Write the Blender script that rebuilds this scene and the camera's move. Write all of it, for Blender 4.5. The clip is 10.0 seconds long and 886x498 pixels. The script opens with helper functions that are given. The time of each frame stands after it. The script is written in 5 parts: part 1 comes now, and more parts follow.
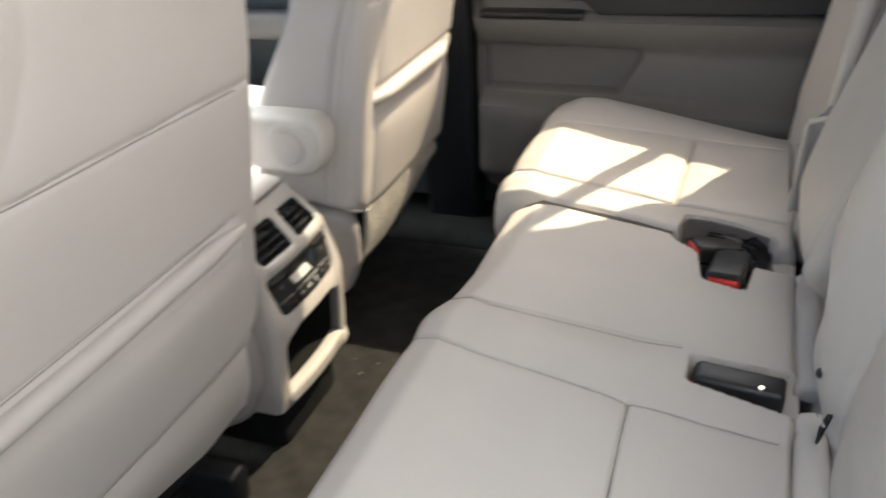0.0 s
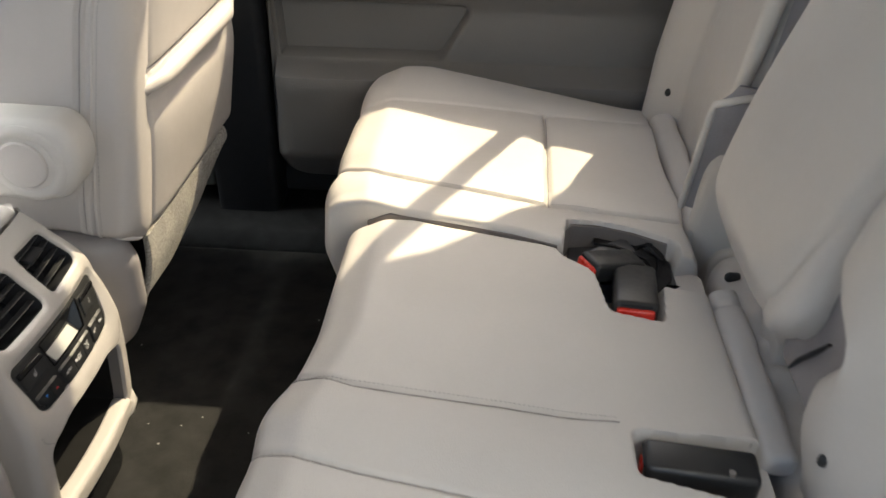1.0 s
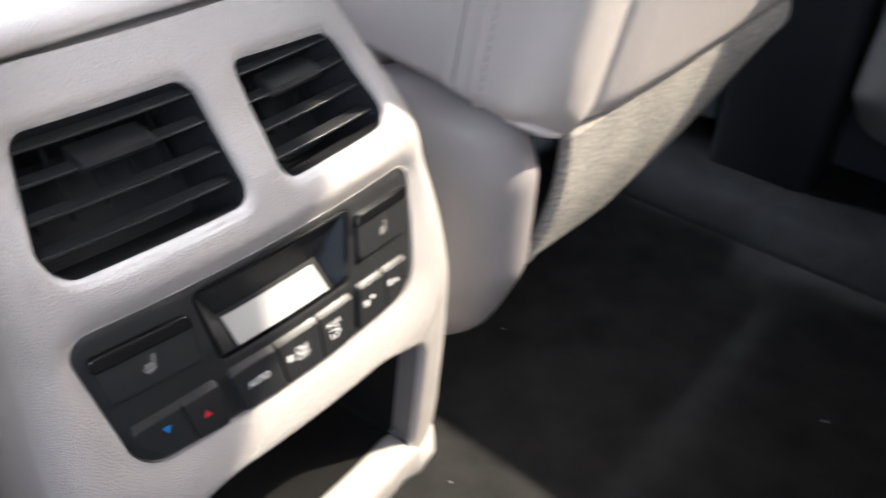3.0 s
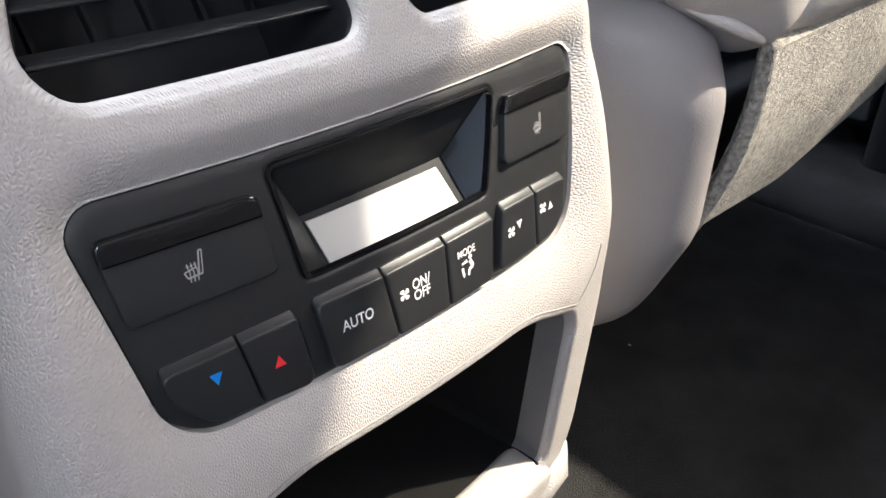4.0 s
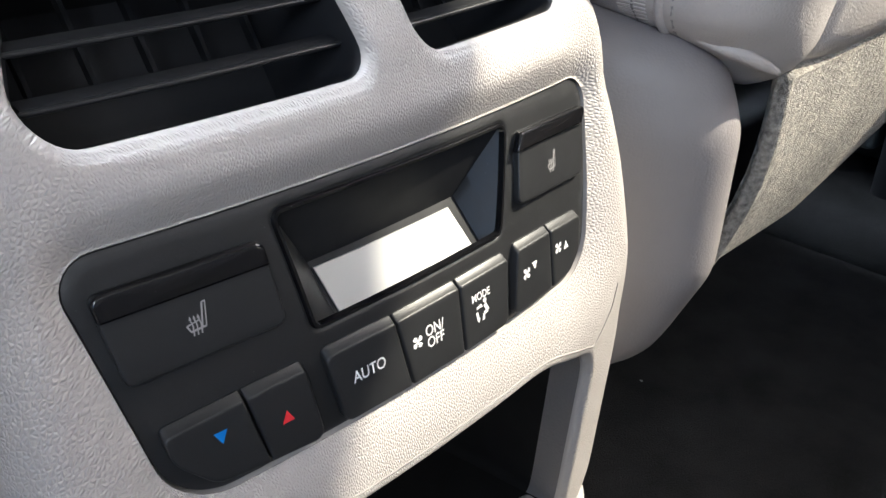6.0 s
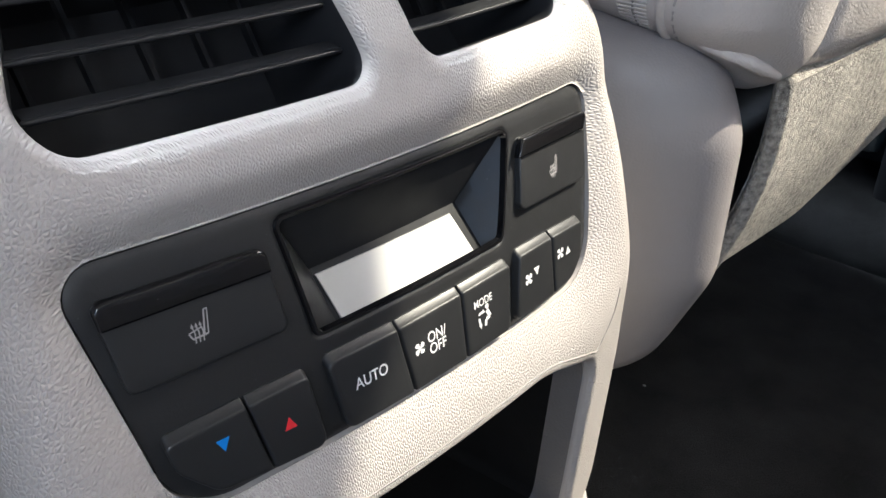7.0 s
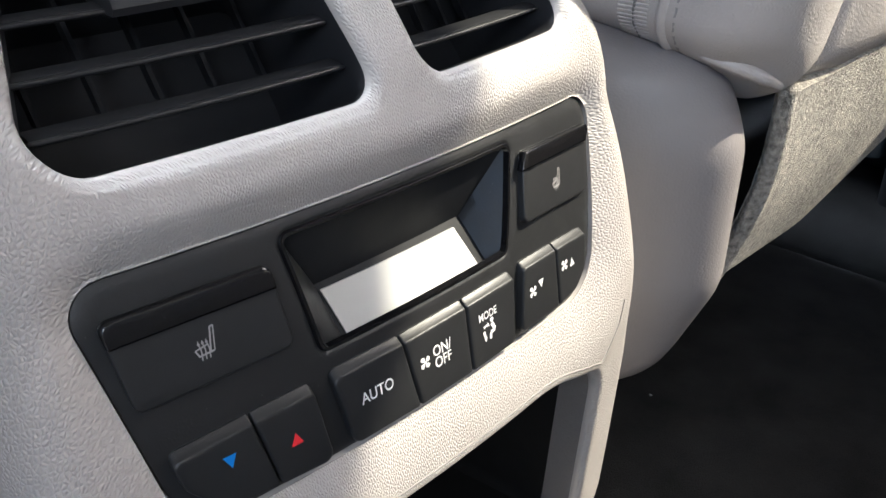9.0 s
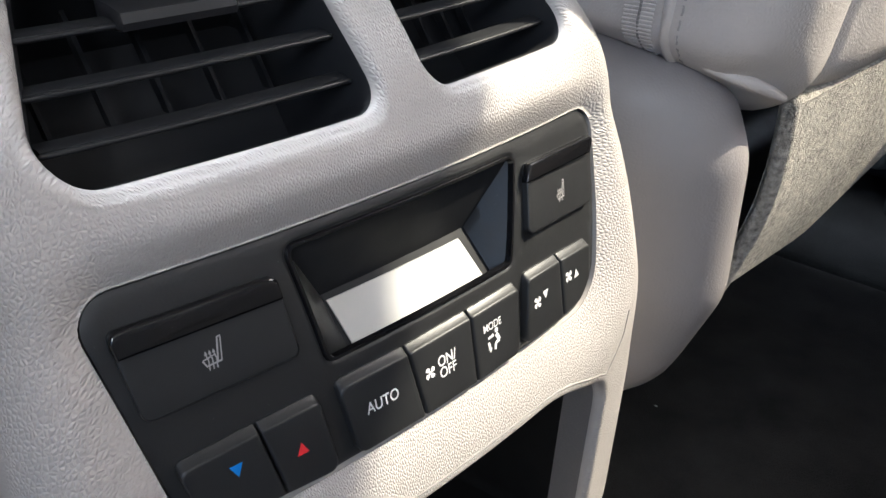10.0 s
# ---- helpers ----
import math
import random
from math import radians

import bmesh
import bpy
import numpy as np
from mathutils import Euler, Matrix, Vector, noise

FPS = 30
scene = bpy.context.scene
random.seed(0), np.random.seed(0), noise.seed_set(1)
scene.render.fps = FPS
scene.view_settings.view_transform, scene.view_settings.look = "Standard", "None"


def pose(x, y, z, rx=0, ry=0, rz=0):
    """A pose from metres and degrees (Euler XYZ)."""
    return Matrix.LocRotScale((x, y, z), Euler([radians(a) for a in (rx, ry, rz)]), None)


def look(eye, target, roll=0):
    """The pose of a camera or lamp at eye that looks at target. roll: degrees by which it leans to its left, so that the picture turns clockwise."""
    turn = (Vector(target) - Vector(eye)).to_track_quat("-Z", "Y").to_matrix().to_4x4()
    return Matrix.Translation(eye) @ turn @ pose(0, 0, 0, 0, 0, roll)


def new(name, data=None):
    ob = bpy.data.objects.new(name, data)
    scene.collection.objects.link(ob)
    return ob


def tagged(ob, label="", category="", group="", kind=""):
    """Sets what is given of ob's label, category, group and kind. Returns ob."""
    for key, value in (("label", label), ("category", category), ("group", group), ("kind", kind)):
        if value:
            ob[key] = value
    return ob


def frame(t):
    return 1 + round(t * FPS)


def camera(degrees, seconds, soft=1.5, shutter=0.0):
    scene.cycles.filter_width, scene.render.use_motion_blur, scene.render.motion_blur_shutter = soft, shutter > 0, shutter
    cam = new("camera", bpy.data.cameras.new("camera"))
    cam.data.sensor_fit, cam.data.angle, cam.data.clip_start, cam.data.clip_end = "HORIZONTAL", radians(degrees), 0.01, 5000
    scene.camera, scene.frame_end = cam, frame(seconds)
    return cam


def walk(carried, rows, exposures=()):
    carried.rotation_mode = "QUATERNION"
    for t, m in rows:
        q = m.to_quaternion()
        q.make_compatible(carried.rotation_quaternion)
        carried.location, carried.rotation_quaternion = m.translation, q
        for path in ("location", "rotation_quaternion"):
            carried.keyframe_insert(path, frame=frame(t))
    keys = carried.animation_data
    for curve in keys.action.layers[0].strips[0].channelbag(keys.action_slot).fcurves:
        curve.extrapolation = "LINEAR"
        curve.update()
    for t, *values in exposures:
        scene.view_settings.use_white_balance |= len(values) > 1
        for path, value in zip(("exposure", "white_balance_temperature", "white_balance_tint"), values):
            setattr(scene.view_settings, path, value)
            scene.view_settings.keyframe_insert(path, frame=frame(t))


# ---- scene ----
cam = camera(56.1, 10.0, shutter=0.5)
EXPOSURES = [(0, 1.65, 6900, 6), (0.5, 2.02, 6950, 5), (1.0, 1.62, 6950, 5), (1.5, 0.95, 6650, 5), (1.8, 0.73, 6200, 7), (2.0, 0.75, 6050, 8), (2.4, 1.4, 5950, 8), (2.7, 1.95, 5950, 10), (3.2, 2.3, 6000, 10), (4.5, 2.15, 5900, 8), (5.0, 2.25, 5850, 7), (5.6, 2.15, 5850, 7), (7, 2.0, 5850, 7), (10, 2.0, 5900, 7)]
PATH = [
    (0, (0.6320, -0.9430, 0.9141), (-0.0222, 0.6808, -0.0530), -4.03),
    (0.5, (0.5228, -0.8056, 0.8925), (0.2587, 0.8929, -0.1301), -0.33),
    (1, (0.4692, -0.6637, 0.8601), (0.3594, 1.0053, -0.2366), 0.74),
    (1.2, (0.4607, -0.6102, 0.8502), (0.3102, 1.0379, -0.2728), -0.27),
    (1.5, (0.4102, -0.5146, 0.8238), (0.1226, 1.0812, -0.3469), 0.42),
    (1.8, (0.3796, -0.3849, 0.7589), (-0.0199, 1.1864, -0.4120), 7.11),
    (2, (0.3672, -0.3146, 0.6964), (-0.0790, 1.2271, -0.4969), 10.04),
    (2.1, (0.3485, -0.2875, 0.6654), (-0.1422, 1.2232, -0.5499), 10.79),
    (2.2, (0.3310, -0.2573, 0.6354), (-0.2242, 1.2147, -0.5995), 9.74),
    (2.4, (0.2997, -0.2120, 0.5935), (-0.4306, 1.1791, -0.6440), 5.83),
    (2.5, (0.2861, -0.1949, 0.5796), (-0.5172, 1.1632, -0.6493), 4.68),
    (2.7, (0.2707, -0.1784, 0.5500), (-0.6171, 1.1519, -0.6508), 4.57),
    (3, (0.2410, -0.1713, 0.5111), (-0.7653, 1.1000, -0.6599), 2.50),
    (3.2, (0.2195, -0.1600, 0.4738), (-0.8928, 1.0541, -0.6615), 0.35),
    (4.3, (0.1685, -0.1384, 0.3949), (-1.0261, 1.0860, -0.6412), 0.96),
    (4.5, (0.1670, -0.1391, 0.3964), (-1.0384, 1.0836, -0.6294), 0.70),
    (5, (0.1663, -0.1369, 0.4002), (-1.0591, 1.0941, -0.5913), -0.16),
    (5.5, (0.1639, -0.1343, 0.3960), (-1.0492, 1.1068, -0.5981), 0.17),
    (7, (0.1637, -0.1333, 0.3964), (-1.0593, 1.1084, -0.5847), -0.18),
    (7.5, (0.1635, -0.1334, 0.3957), (-1.0616, 1.1078, -0.5833), -0.30),
    (8, (0.1632, -0.1339, 0.3954), (-1.0639, 1.1085, -0.5795), -0.27),
    (8.5, (0.1636, -0.1334, 0.3975), (-1.0684, 1.1085, -0.5719), -0.56),
    (9, (0.1640, -0.1334, 0.3978), (-1.0750, 1.1090, -0.5621), -1.00),
    (9.5, (0.1645, -0.1336, 0.3993), (-1.0826, 1.1084, -0.5507), -1.23),
    (10, (0.1651, -0.1344, 0.3989), (-1.0909, 1.1076, -0.5393), -1.10),
]
walk(cam, [(t, look(eye, target, roll)) for t, eye, target, roll in PATH], EXPOSURES)

# ---- world, sun and exposure ----
SUN = Vector((0.50, 0.74, 1.0)).normalized()
world = bpy.data.worlds.new("world")
scene.world = world
world.use_nodes = True
wn = world.node_tree.nodes
sky = wn.new("ShaderNodeTexSky")
sky.sky_type = "NISHITA"
sky.sun_disc = False
sky.sun_elevation = math.asin(SUN.z)
sky.sun_rotation = math.atan2(SUN.x, SUN.y)
sky.air_density = 0.9
sky.dust_density = 3.5
sky.ozone_density = 0.8
world.node_tree.links.new(sky.outputs[0], wn["Background"].inputs[0])
wn["Background"].inputs[1].default_value = 0.12
lamp = bpy.data.lights.new("sun", "SUN")
lamp.energy = 2.6
lamp.angle = radians(0.6)
lamp.color = (1.0, 0.86, 0.64)
sun = new("sun", lamp)
sun.matrix_world = look(SUN * 20, (0, 0, 0))

# the bright sky seen through the open doorway
door_lamp = bpy.data.lights.new("doorway_light", "AREA")
door_lamp.shape, door_lamp.size, door_lamp.size_y = "RECTANGLE", 0.24, 0.45
door_lamp.energy = 1.5
door_lamp.color = (1.0, 0.97, 0.93)
new("doorway_light", door_lamp).matrix_world = look((0.84, -0.78, 0.93), (0.18, -0.42, 0.35))


# added fill lamp at the unseen back, brightens the rear-facing surfaces
rear_lamp = bpy.data.lights.new("rear_fill_light", "AREA")
rear_lamp.shape, rear_lamp.size, rear_lamp.size_y = "RECTANGLE", 1.2, 0.34
rear_lamp.energy = 0.7
rear_lamp.color = (1.0, 0.97, 0.93)
new("rear_fill_light", rear_lamp).matrix_world = look((1.18, -0.15, 1.03), (0.05, -0.25, 0.45))


# added narrow fill lamp near the windscreen, brightens the console deck
deck_lamp = bpy.data.lights.new("deck_fill_light", "AREA")
deck_lamp.shape, deck_lamp.size, deck_lamp.size_y = "RECTANGLE", 1.0, 0.4
deck_lamp.energy = 2.0
deck_lamp.spread = radians(22)
deck_lamp.color = (0.95, 0.98, 1.0)
new("deck_fill_light", deck_lamp).matrix_world = look((-0.80, 0.1, 1.10), (-0.27, 0.1, 0.33))


# ---- materials ----
def material(name, color, rough=0.5, metal=0.0, spec=0.5, vary=0.06, vary_scale=30.0, bump=0.0, cell=0.0, noise_scale=0.0,
             coat=0.0, wear=0.0, sheen=0.0, speck=0.35, dust=0.0, crack=0.0, flat=False):
    """A surface with colour drift at two scales, cell grain (metres) and fine noise relief."""
    m = bpy.data.materials.new(name)
    m.use_nodes = True
    nt = m.node_tree
    n, lk = nt.nodes, nt.links.new
    b = n["Principled BSDF"]
    b.inputs["Roughness"].default_value = rough
    b.inputs["Metallic"].default_value = metal
    b.inputs["Specular IOR Level"].default_value = spec
    b.inputs["Coat Weight"].default_value = coat
    b.inputs["Sheen Weight"].default_value = sheen
    tc = n.new("ShaderNodeTexCoord")

    def noise_tex(scale, detail=3.0):
        t = n.new("ShaderNodeTexNoise")
        t.inputs["Scale"].default_value = scale
        t.inputs["Detail"].default_value = detail
        lk(tc.outputs["Object"], t.inputs["Vector"])
        return t

    big, small = noise_tex(vary_scale * 0.25), noise_tex(vary_scale * 8.0)
    mix = n.new("ShaderNodeMath")
    mix.operation = "MULTIPLY_ADD"
    lk(small.outputs[0], mix.inputs[0])
    mix.inputs[1].default_value = speck
    lk(big.outputs[0], mix.inputs[2])
    ramp = n.new("ShaderNodeMapRange")
    ramp.inputs["From Min"].default_value = 0.5 + 0.5 * speck - 0.2 - 0.2 * speck
    ramp.inputs["From Max"].default_value = 0.5 + 0.5 * speck + 0.2 + 0.2 * speck
    ramp.inputs["To Min"].default_value = 1.0 - vary
    ramp.inputs["To Max"].default_value = 1.0 + vary
    lk(mix.outputs[0], ramp.inputs["Value"])
    tint = n.new("ShaderNodeVectorMath")
    tint.operation = "SCALE"
    tint.inputs[0].default_value = color
    lk(ramp.outputs[0], tint.inputs["Scale"])
    shade = tint.outputs[0]
    if dust:
        dots = n.new("ShaderNodeTexVoronoi")
        dots.inputs["Scale"].default_value = 1.0 / dust
        lk(tc.outputs["Object"], dots.inputs["Vector"])
        small_dot = n.new("ShaderNodeMapRange")
        for k, value in (("From Min", 0.03), ("From Max", 0.07), ("To Min", 1.0), ("To Max", 0.0)):
            small_dot.inputs[k].default_value = value
        lk(dots.outputs["Distance"], small_dot.inputs["Value"])
        some = n.new("ShaderNodeSeparateColor")
        lk(dots.outputs["Color"], some.inputs[0])
        pick = n.new("ShaderNodeMath")
        pick.operation = "GREATER_THAN"
        pick.inputs[1].default_value = 0.86
        lk(some.outputs[0], pick.inputs[0])
        where = n.new("ShaderNodeMath")
        where.operation = "MULTIPLY"
        lk(small_dot.outputs[0], where.inputs[0])
        lk(pick.outputs[0], where.inputs[1])
        over = n.new("ShaderNodeMix")
        over.data_type = "RGBA"
        lk(where.outputs[0], over.inputs["Factor"])
        lk(shade, over.inputs["A"])
        over.inputs["B"].default_value = (0.22, 0.21, 0.20, 1)
        shade = over.outputs["Result"]
    lk(shade, b.inputs["Base Color"])
    rr = n.new("ShaderNodeMapRange")
    rr.inputs["From Min"].default_value = 0.35
    rr.inputs["From Max"].default_value = 0.75
    rr.inputs["To Min"].default_value = max(rough - 0.06 - wear, 0.02)
    rr.inputs["To Max"].default_value = min(rough + 0.06 + wear, 1.0)
    lk(noise_tex(vary_scale * 2.5, 5.0).outputs[0], rr.inputs["Value"])
    lk(rr.outputs[0], b.inputs["Roughness"])
    height = None
    if cell:
        warp = noise_tex(0.8 / cell, 2.0)
        add = n.new("ShaderNodeVectorMath")
        add.operation = "MULTIPLY_ADD"
        add.inputs[1].default_value = (cell * (0.6 if crack else 0.45),) * 3
        lk(warp.outputs["Color"], add.inputs[0])
        lk(tc.outputs["Object"], add.inputs[2])
        dome = n.new("ShaderNodeTexVoronoi")
        dome.feature = "F1"
        dome.inputs["Randomness"].default_value = 0.85
        dome.inputs["Scale"].default_value = 1.0 / cell
        lk(add.outputs[0], dome.inputs["Vector"])
        square = n.new("ShaderNodeMath")
        square.operation = "MULTIPLY"
        lk(dome.outputs["Distance"], square.inputs[0])
        lk(dome.outputs["Distance"], square.inputs[1])
        turn = n.new("ShaderNodeMath")
        turn.operation = "MULTIPLY"
        lk(square.outputs[0], turn.inputs[0])
        turn.inputs[1].default_value = -2.0
        height = turn.outputs[0]
        if crack:
            # pebbled hide: rounded islands parted by narrow creases
            place = add.outputs[0]
            if flat:
                axes = n.new("ShaderNodeSeparateXYZ")
                lk(place, axes.inputs[0])
                side = n.new("ShaderNodeMapRange")
                for k, value in (("From Min", -0.08), ("From Max", 0.08), ("To Min", 1.0), ("To Max", -1.0)):
                    side.inputs[k].default_value = value
                lk(axes.outputs["Y"], side.inputs["Value"])
                along = n.new("ShaderNodeMath")
                along.operation = "MULTIPLY_ADD"
                lk(axes.outputs["X"], along.inputs[0])
                lk(side.outputs[0], along.inputs[1])
                lk(axes.outputs["Y"], along.inputs[2])
                lay = n.new("ShaderNodeCombineXYZ")
                lk(along.outputs[0], lay.inputs["X"])
                lk(axes.outputs["Z"], lay.inputs["Y"])
                place = lay.outputs[0]
                dome.voronoi_dimensions = "2D"
                lk(place, dome.inputs["Vector"])
            dome.feature = "DISTANCE_TO_EDGE"
            dome.inputs["Randomness"].default_value = 0.9
            warp.inputs["Scale"].default_value = 0.5 / cell
            flat_top = n.new("ShaderNodeMapRange")
            flat_top.interpolation_type = "SMOOTHSTEP"
            for k, value in (("From Min", 0.0), ("From Max", crack), ("To Min", 0.0), ("To Max", 1.0)):
                flat_top.inputs[k].default_value = value
            lk(dome.outputs["Distance"], flat_top.inputs["Value"])
            soft = noise_tex(0.35 / cell, 1.0)
            both = n.new("ShaderNodeMath")
            both.operation = "MULTIPLY_ADD"
            lk(soft.outputs[0], both.inputs[0])
            both.inputs[1].default_value = 0.6
            lk(flat_top.outputs[0], both.inputs[2])
            height = both.outputs[0]
            if flat:
                # the grain thins out round the rolled edges of the openings
                facing = n.new("ShaderNodeSeparateXYZ")
                lk(tc.outputs["Normal"], facing.inputs[0])
                fade = n.new("ShaderNodeMapRange")
                fade.interpolation_type = "SMOOTHSTEP"
                for k, value in (("From Min", 0.15), ("From Max", 0.52), ("To Min", 0.10), ("To Max", 1.0)):
                    fade.inputs[k].default_value = value
                lk(facing.outputs["X"], fade.inputs["Value"])
                thin = n.new("ShaderNodeMath")
                thin.operation = "MULTIPLY"
                lk(height, thin.inputs[0])
                lk(fade.outputs[0], thin.inputs[1])
                height = thin.outputs[0]
    if noise_scale:
        nz = noise_tex(noise_scale, 4.0)
        if height is None:
            height = nz.outputs[0]
        else:
            s = n.new("ShaderNodeMath")
            s.operation = "MULTIPLY_ADD"
            lk(nz.outputs[0], s.inputs[0])
            s.inputs[1].default_value = 0.07
            lk(height, s.inputs[2])
            height = s.outputs[0]
    if height is not None and bump:
        bp = n.new("ShaderNodeBump")
        bp.inputs["Strength"].default_value = 1.0
        bp.inputs["Distance"].default_value = bump
        lk(height, bp.inputs["Height"])
        lk(bp.outputs[0], b.inputs["Normal"])
    return m


M_LEATHER = material("seat_leather", (0.60, 0.565, 0.53), 0.46, vary=0.04, bump=0.00008, cell=0.0014, noise_scale=900)
M_VINYL = material("seat_back_vinyl", (0.54, 0.50, 0.475), 0.48, vary=0.04, bump=0.00011, cell=0.0018, noise_scale=900, crack=0.40)
M_SHIELD = material("seat_shield_plastic", (0.27, 0.25, 0.25), 0.5, vary=0.04, bump=0.00004, cell=0.0012)
M_GRAIN = material("grained_plastic", (0.435, 0.407, 0.388), 0.50, vary=0.035, bump=0.00018, cell=0.00128, noise_scale=1300, crack=0.42, flat=True)
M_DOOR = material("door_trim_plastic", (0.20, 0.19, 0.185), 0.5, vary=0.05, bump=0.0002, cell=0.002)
M_DOOR_DARK = material("dark_door_trim", (0.035, 0.037, 0.042), 0.5, vary=0.06, bump=0.0002, cell=0.002)
M_CARPET = material("black_carpet", (0.0135, 0.0138, 0.0150), 0.95, spec=0.1, vary=0.35, vary_scale=120, bump=0.002, noise_scale=1100)
M_MAT = material("floor_mat", (0.034, 0.0335, 0.0335), 0.95, spec=0.1, vary=0.35, vary_scale=90, bump=0.0025, noise_scale=900)
M_FELT = material("beige_felt", (0.37, 0.345, 0.305), 0.95, spec=0.1, vary=0.8, vary_scale=48, speck=1.4, bump=0.0020, noise_scale=1200, sheen=0.2)
M_BLACK = material("satin_black_plastic", (0.0210, 0.0215, 0.0225), 0.40, vary=0.12, vary_scale=60, wear=0.02, bump=0.00001, cell=0.0007, dust=0.0017)
M_BUTTON = material("button_black", (0.0185, 0.0192, 0.0205), 0.45, vary=0.08, vary_scale=40)
M_GLOSS = material("gloss_black", (0.006, 0.006, 0.007), 0.10, vary=0.1, wear=0.03, dust=0.002)
M_DARK = material("duct_black", (0.0175, 0.0185, 0.0215), 0.6, spec=0.25, vary=0.1)
M_SLAT = material("vent_black", (0.0150, 0.0158, 0.0180), 0.6, spec=0.15, vary=0.12)
M_GREY = material("dark_grey_notch_and_latch", (0.085, 0.085, 0.093), 0.5, vary=0.08)
M_SIDE = material("taupe_strip", (0.19, 0.170, 0.160), 0.9, spec=0.2, vary=0.15, vary_scale=60, bump=0.0004, noise_scale=1500)
M_VANE = material("vane_black", (0.0145, 0.0152, 0.0175), 0.7, spec=0.1, vary=0.1)
M_RED = material("red_plastic", (0.72, 0.035, 0.02), 0.3, vary=0.04)
M_MARK = material("white_print", (0.80, 0.80, 0.80), 0.5, vary=0.02)
M_MARK_DIM = material("grey_print", (0.34, 0.33, 0.33), 0.5, vary=0.02)
M_BLUE = material("blue_print", (0.01, 0.19, 0.60), 0.5, vary=0.02)
M_REDP = material("red_print", (0.70, 0.03, 0.04), 0.5, vary=0.02)
M_CHROME = material("bright_metal", (0.8, 0.8, 0.8), 0.15, metal=1.0, vary=0.03)
M_THREAD = material("grey_thread", (0.36, 0.34, 0.33), 0.7, vary=0.1)
M_CLOTH = material("grey_lining_cloth", (0.32, 0.305, 0.315), 0.9, spec=0.2, vary=0.15, vary_scale=60, bump=0.0004, noise_scale=1500)
M_WEB = material("black_webbing", (0.012, 0.012, 0.014), 0.75, spec=0.3, vary=0.25, vary_scale=80, bump=0.0005, noise_scale=1800)
M_BIN = material("bin_lining", (0.0085, 0.0082, 0.0082), 0.85, spec=0.1, vary=0.1, bump=0.0001, noise_scale=900)
M_FRAME = material("grey_bin_frame", (0.13, 0.124, 0.124), 0.5, vary=0.06, bump=0.0001, cell=0.001)
M_SEAM = material("seam_thread", (0.24, 0.225, 0.215), 0.8, vary=0.1)
M_ROOF = material("headliner_cloth", (0.55, 0.53, 0.50), 0.9, vary=0.04, bump=0.0003, noise_scale=1500)
M_DASH = material("dash_trim", (0.10, 0.115, 0.12), 0.5, vary=0.08, bump=0.0002, cell=0.002)
# unseen ground, kept dark to hold down the bounce through the doorway
M_GROUND = material("unseen_dark_ground", (0.10, 0.098, 0.095), 0.9, vary=0.3, vary_scale=6, bump=0.004, noise_scale=200)
M_LCD = material("lcd", (0.34, 0.34, 0.325), 0.55, spec=1.0, vary=0.03)


# ---- building helpers ----
def mesh_from(verts, faces, name="part", smooth=True):
    me = bpy.data.meshes.new(name)
    me.from_pydata([tuple(map(float, v)) for v in verts], [], [tuple(f) for f in faces])
    me.validate()
    if smooth:
        me.shade_smooth()
    return me


def thing(name, at, label, category, group="", kind=""):
    ob = new(name)
    ob.location = at
    ob.empty_display_size = 0.05
    return tagged(ob, label, category, group, kind)


def base_of(ob):
    p = Vector((0, 0, 0))
    while ob is not None:
        p = p + ob.location
        ob = ob.parent
    return p


def part(name, me, mat, parent=None, label=""):
    """One mesh object in world coordinates, moved under its parent."""
    if isinstance(me, bmesh.types.BMesh):
        d = bpy.data.meshes.new(name)
        me.to_mesh(d)
        me.free()
        me = d
    me.name = name
    me.materials.clear()
    me.materials.append(mat)
    if parent is not None:
        me.transform(Matrix.Translation(-base_of(parent)))
    ob = new(name, me)
    ob.parent = parent
    if label:
        ob["label"] = label
    return ob


def flat_angle(me, degrees=35):
    me.shade_smooth()
    me.set_sharp_from_angle(angle=radians(degrees))
    return me


def rounded(points, radius, steps=6):
    """A closed polygon with rounded corners; radius is one number or one for each corner."""
    pts = [np.array(p, float) for p in points]
    k = len(pts)
    rad = [radius] * k if isinstance(radius, (int, float)) else radius
    out = []
    for i in range(k):
        p, a, b = pts[i], pts[i - 1], pts[(i + 1) % k]
        u, v = a - p, b - p
        lu, lv = np.linalg.norm(u), np.linalg.norm(v)
        u, v = u / lu, v / lv
        half = math.acos(max(-1, min(1, float(u @ v)))) / 2
        cut = min(rad[i] / max(math.tan(half), 1e-4), lu * 0.49, lv * 0.49)
        if cut < 1e-6 or half > 1.5:
            out.append(p)
            continue
        r = cut * math.tan(half)
        c = p + (u + v) / np.linalg.norm(u + v) * (r / math.sin(half))
        s, e = p + u * cut - c, p + v * cut - c
        a0 = math.atan2(s[1], s[0])
        da = (math.atan2(e[1], e[0]) - a0 + math.pi) % (2 * math.pi) - math.pi
        for j in range(steps + 1):
            t = a0 + da * j / steps
            out.append(c + r * np.array((math.cos(t), math.sin(t))))
    return np.array(out)


def area2(p):
    x, y = p[:, 0], p[:, 1]
    return 0.5 * float(np.sum(x * np.roll(y, -1) - np.roll(x, -1) * y))


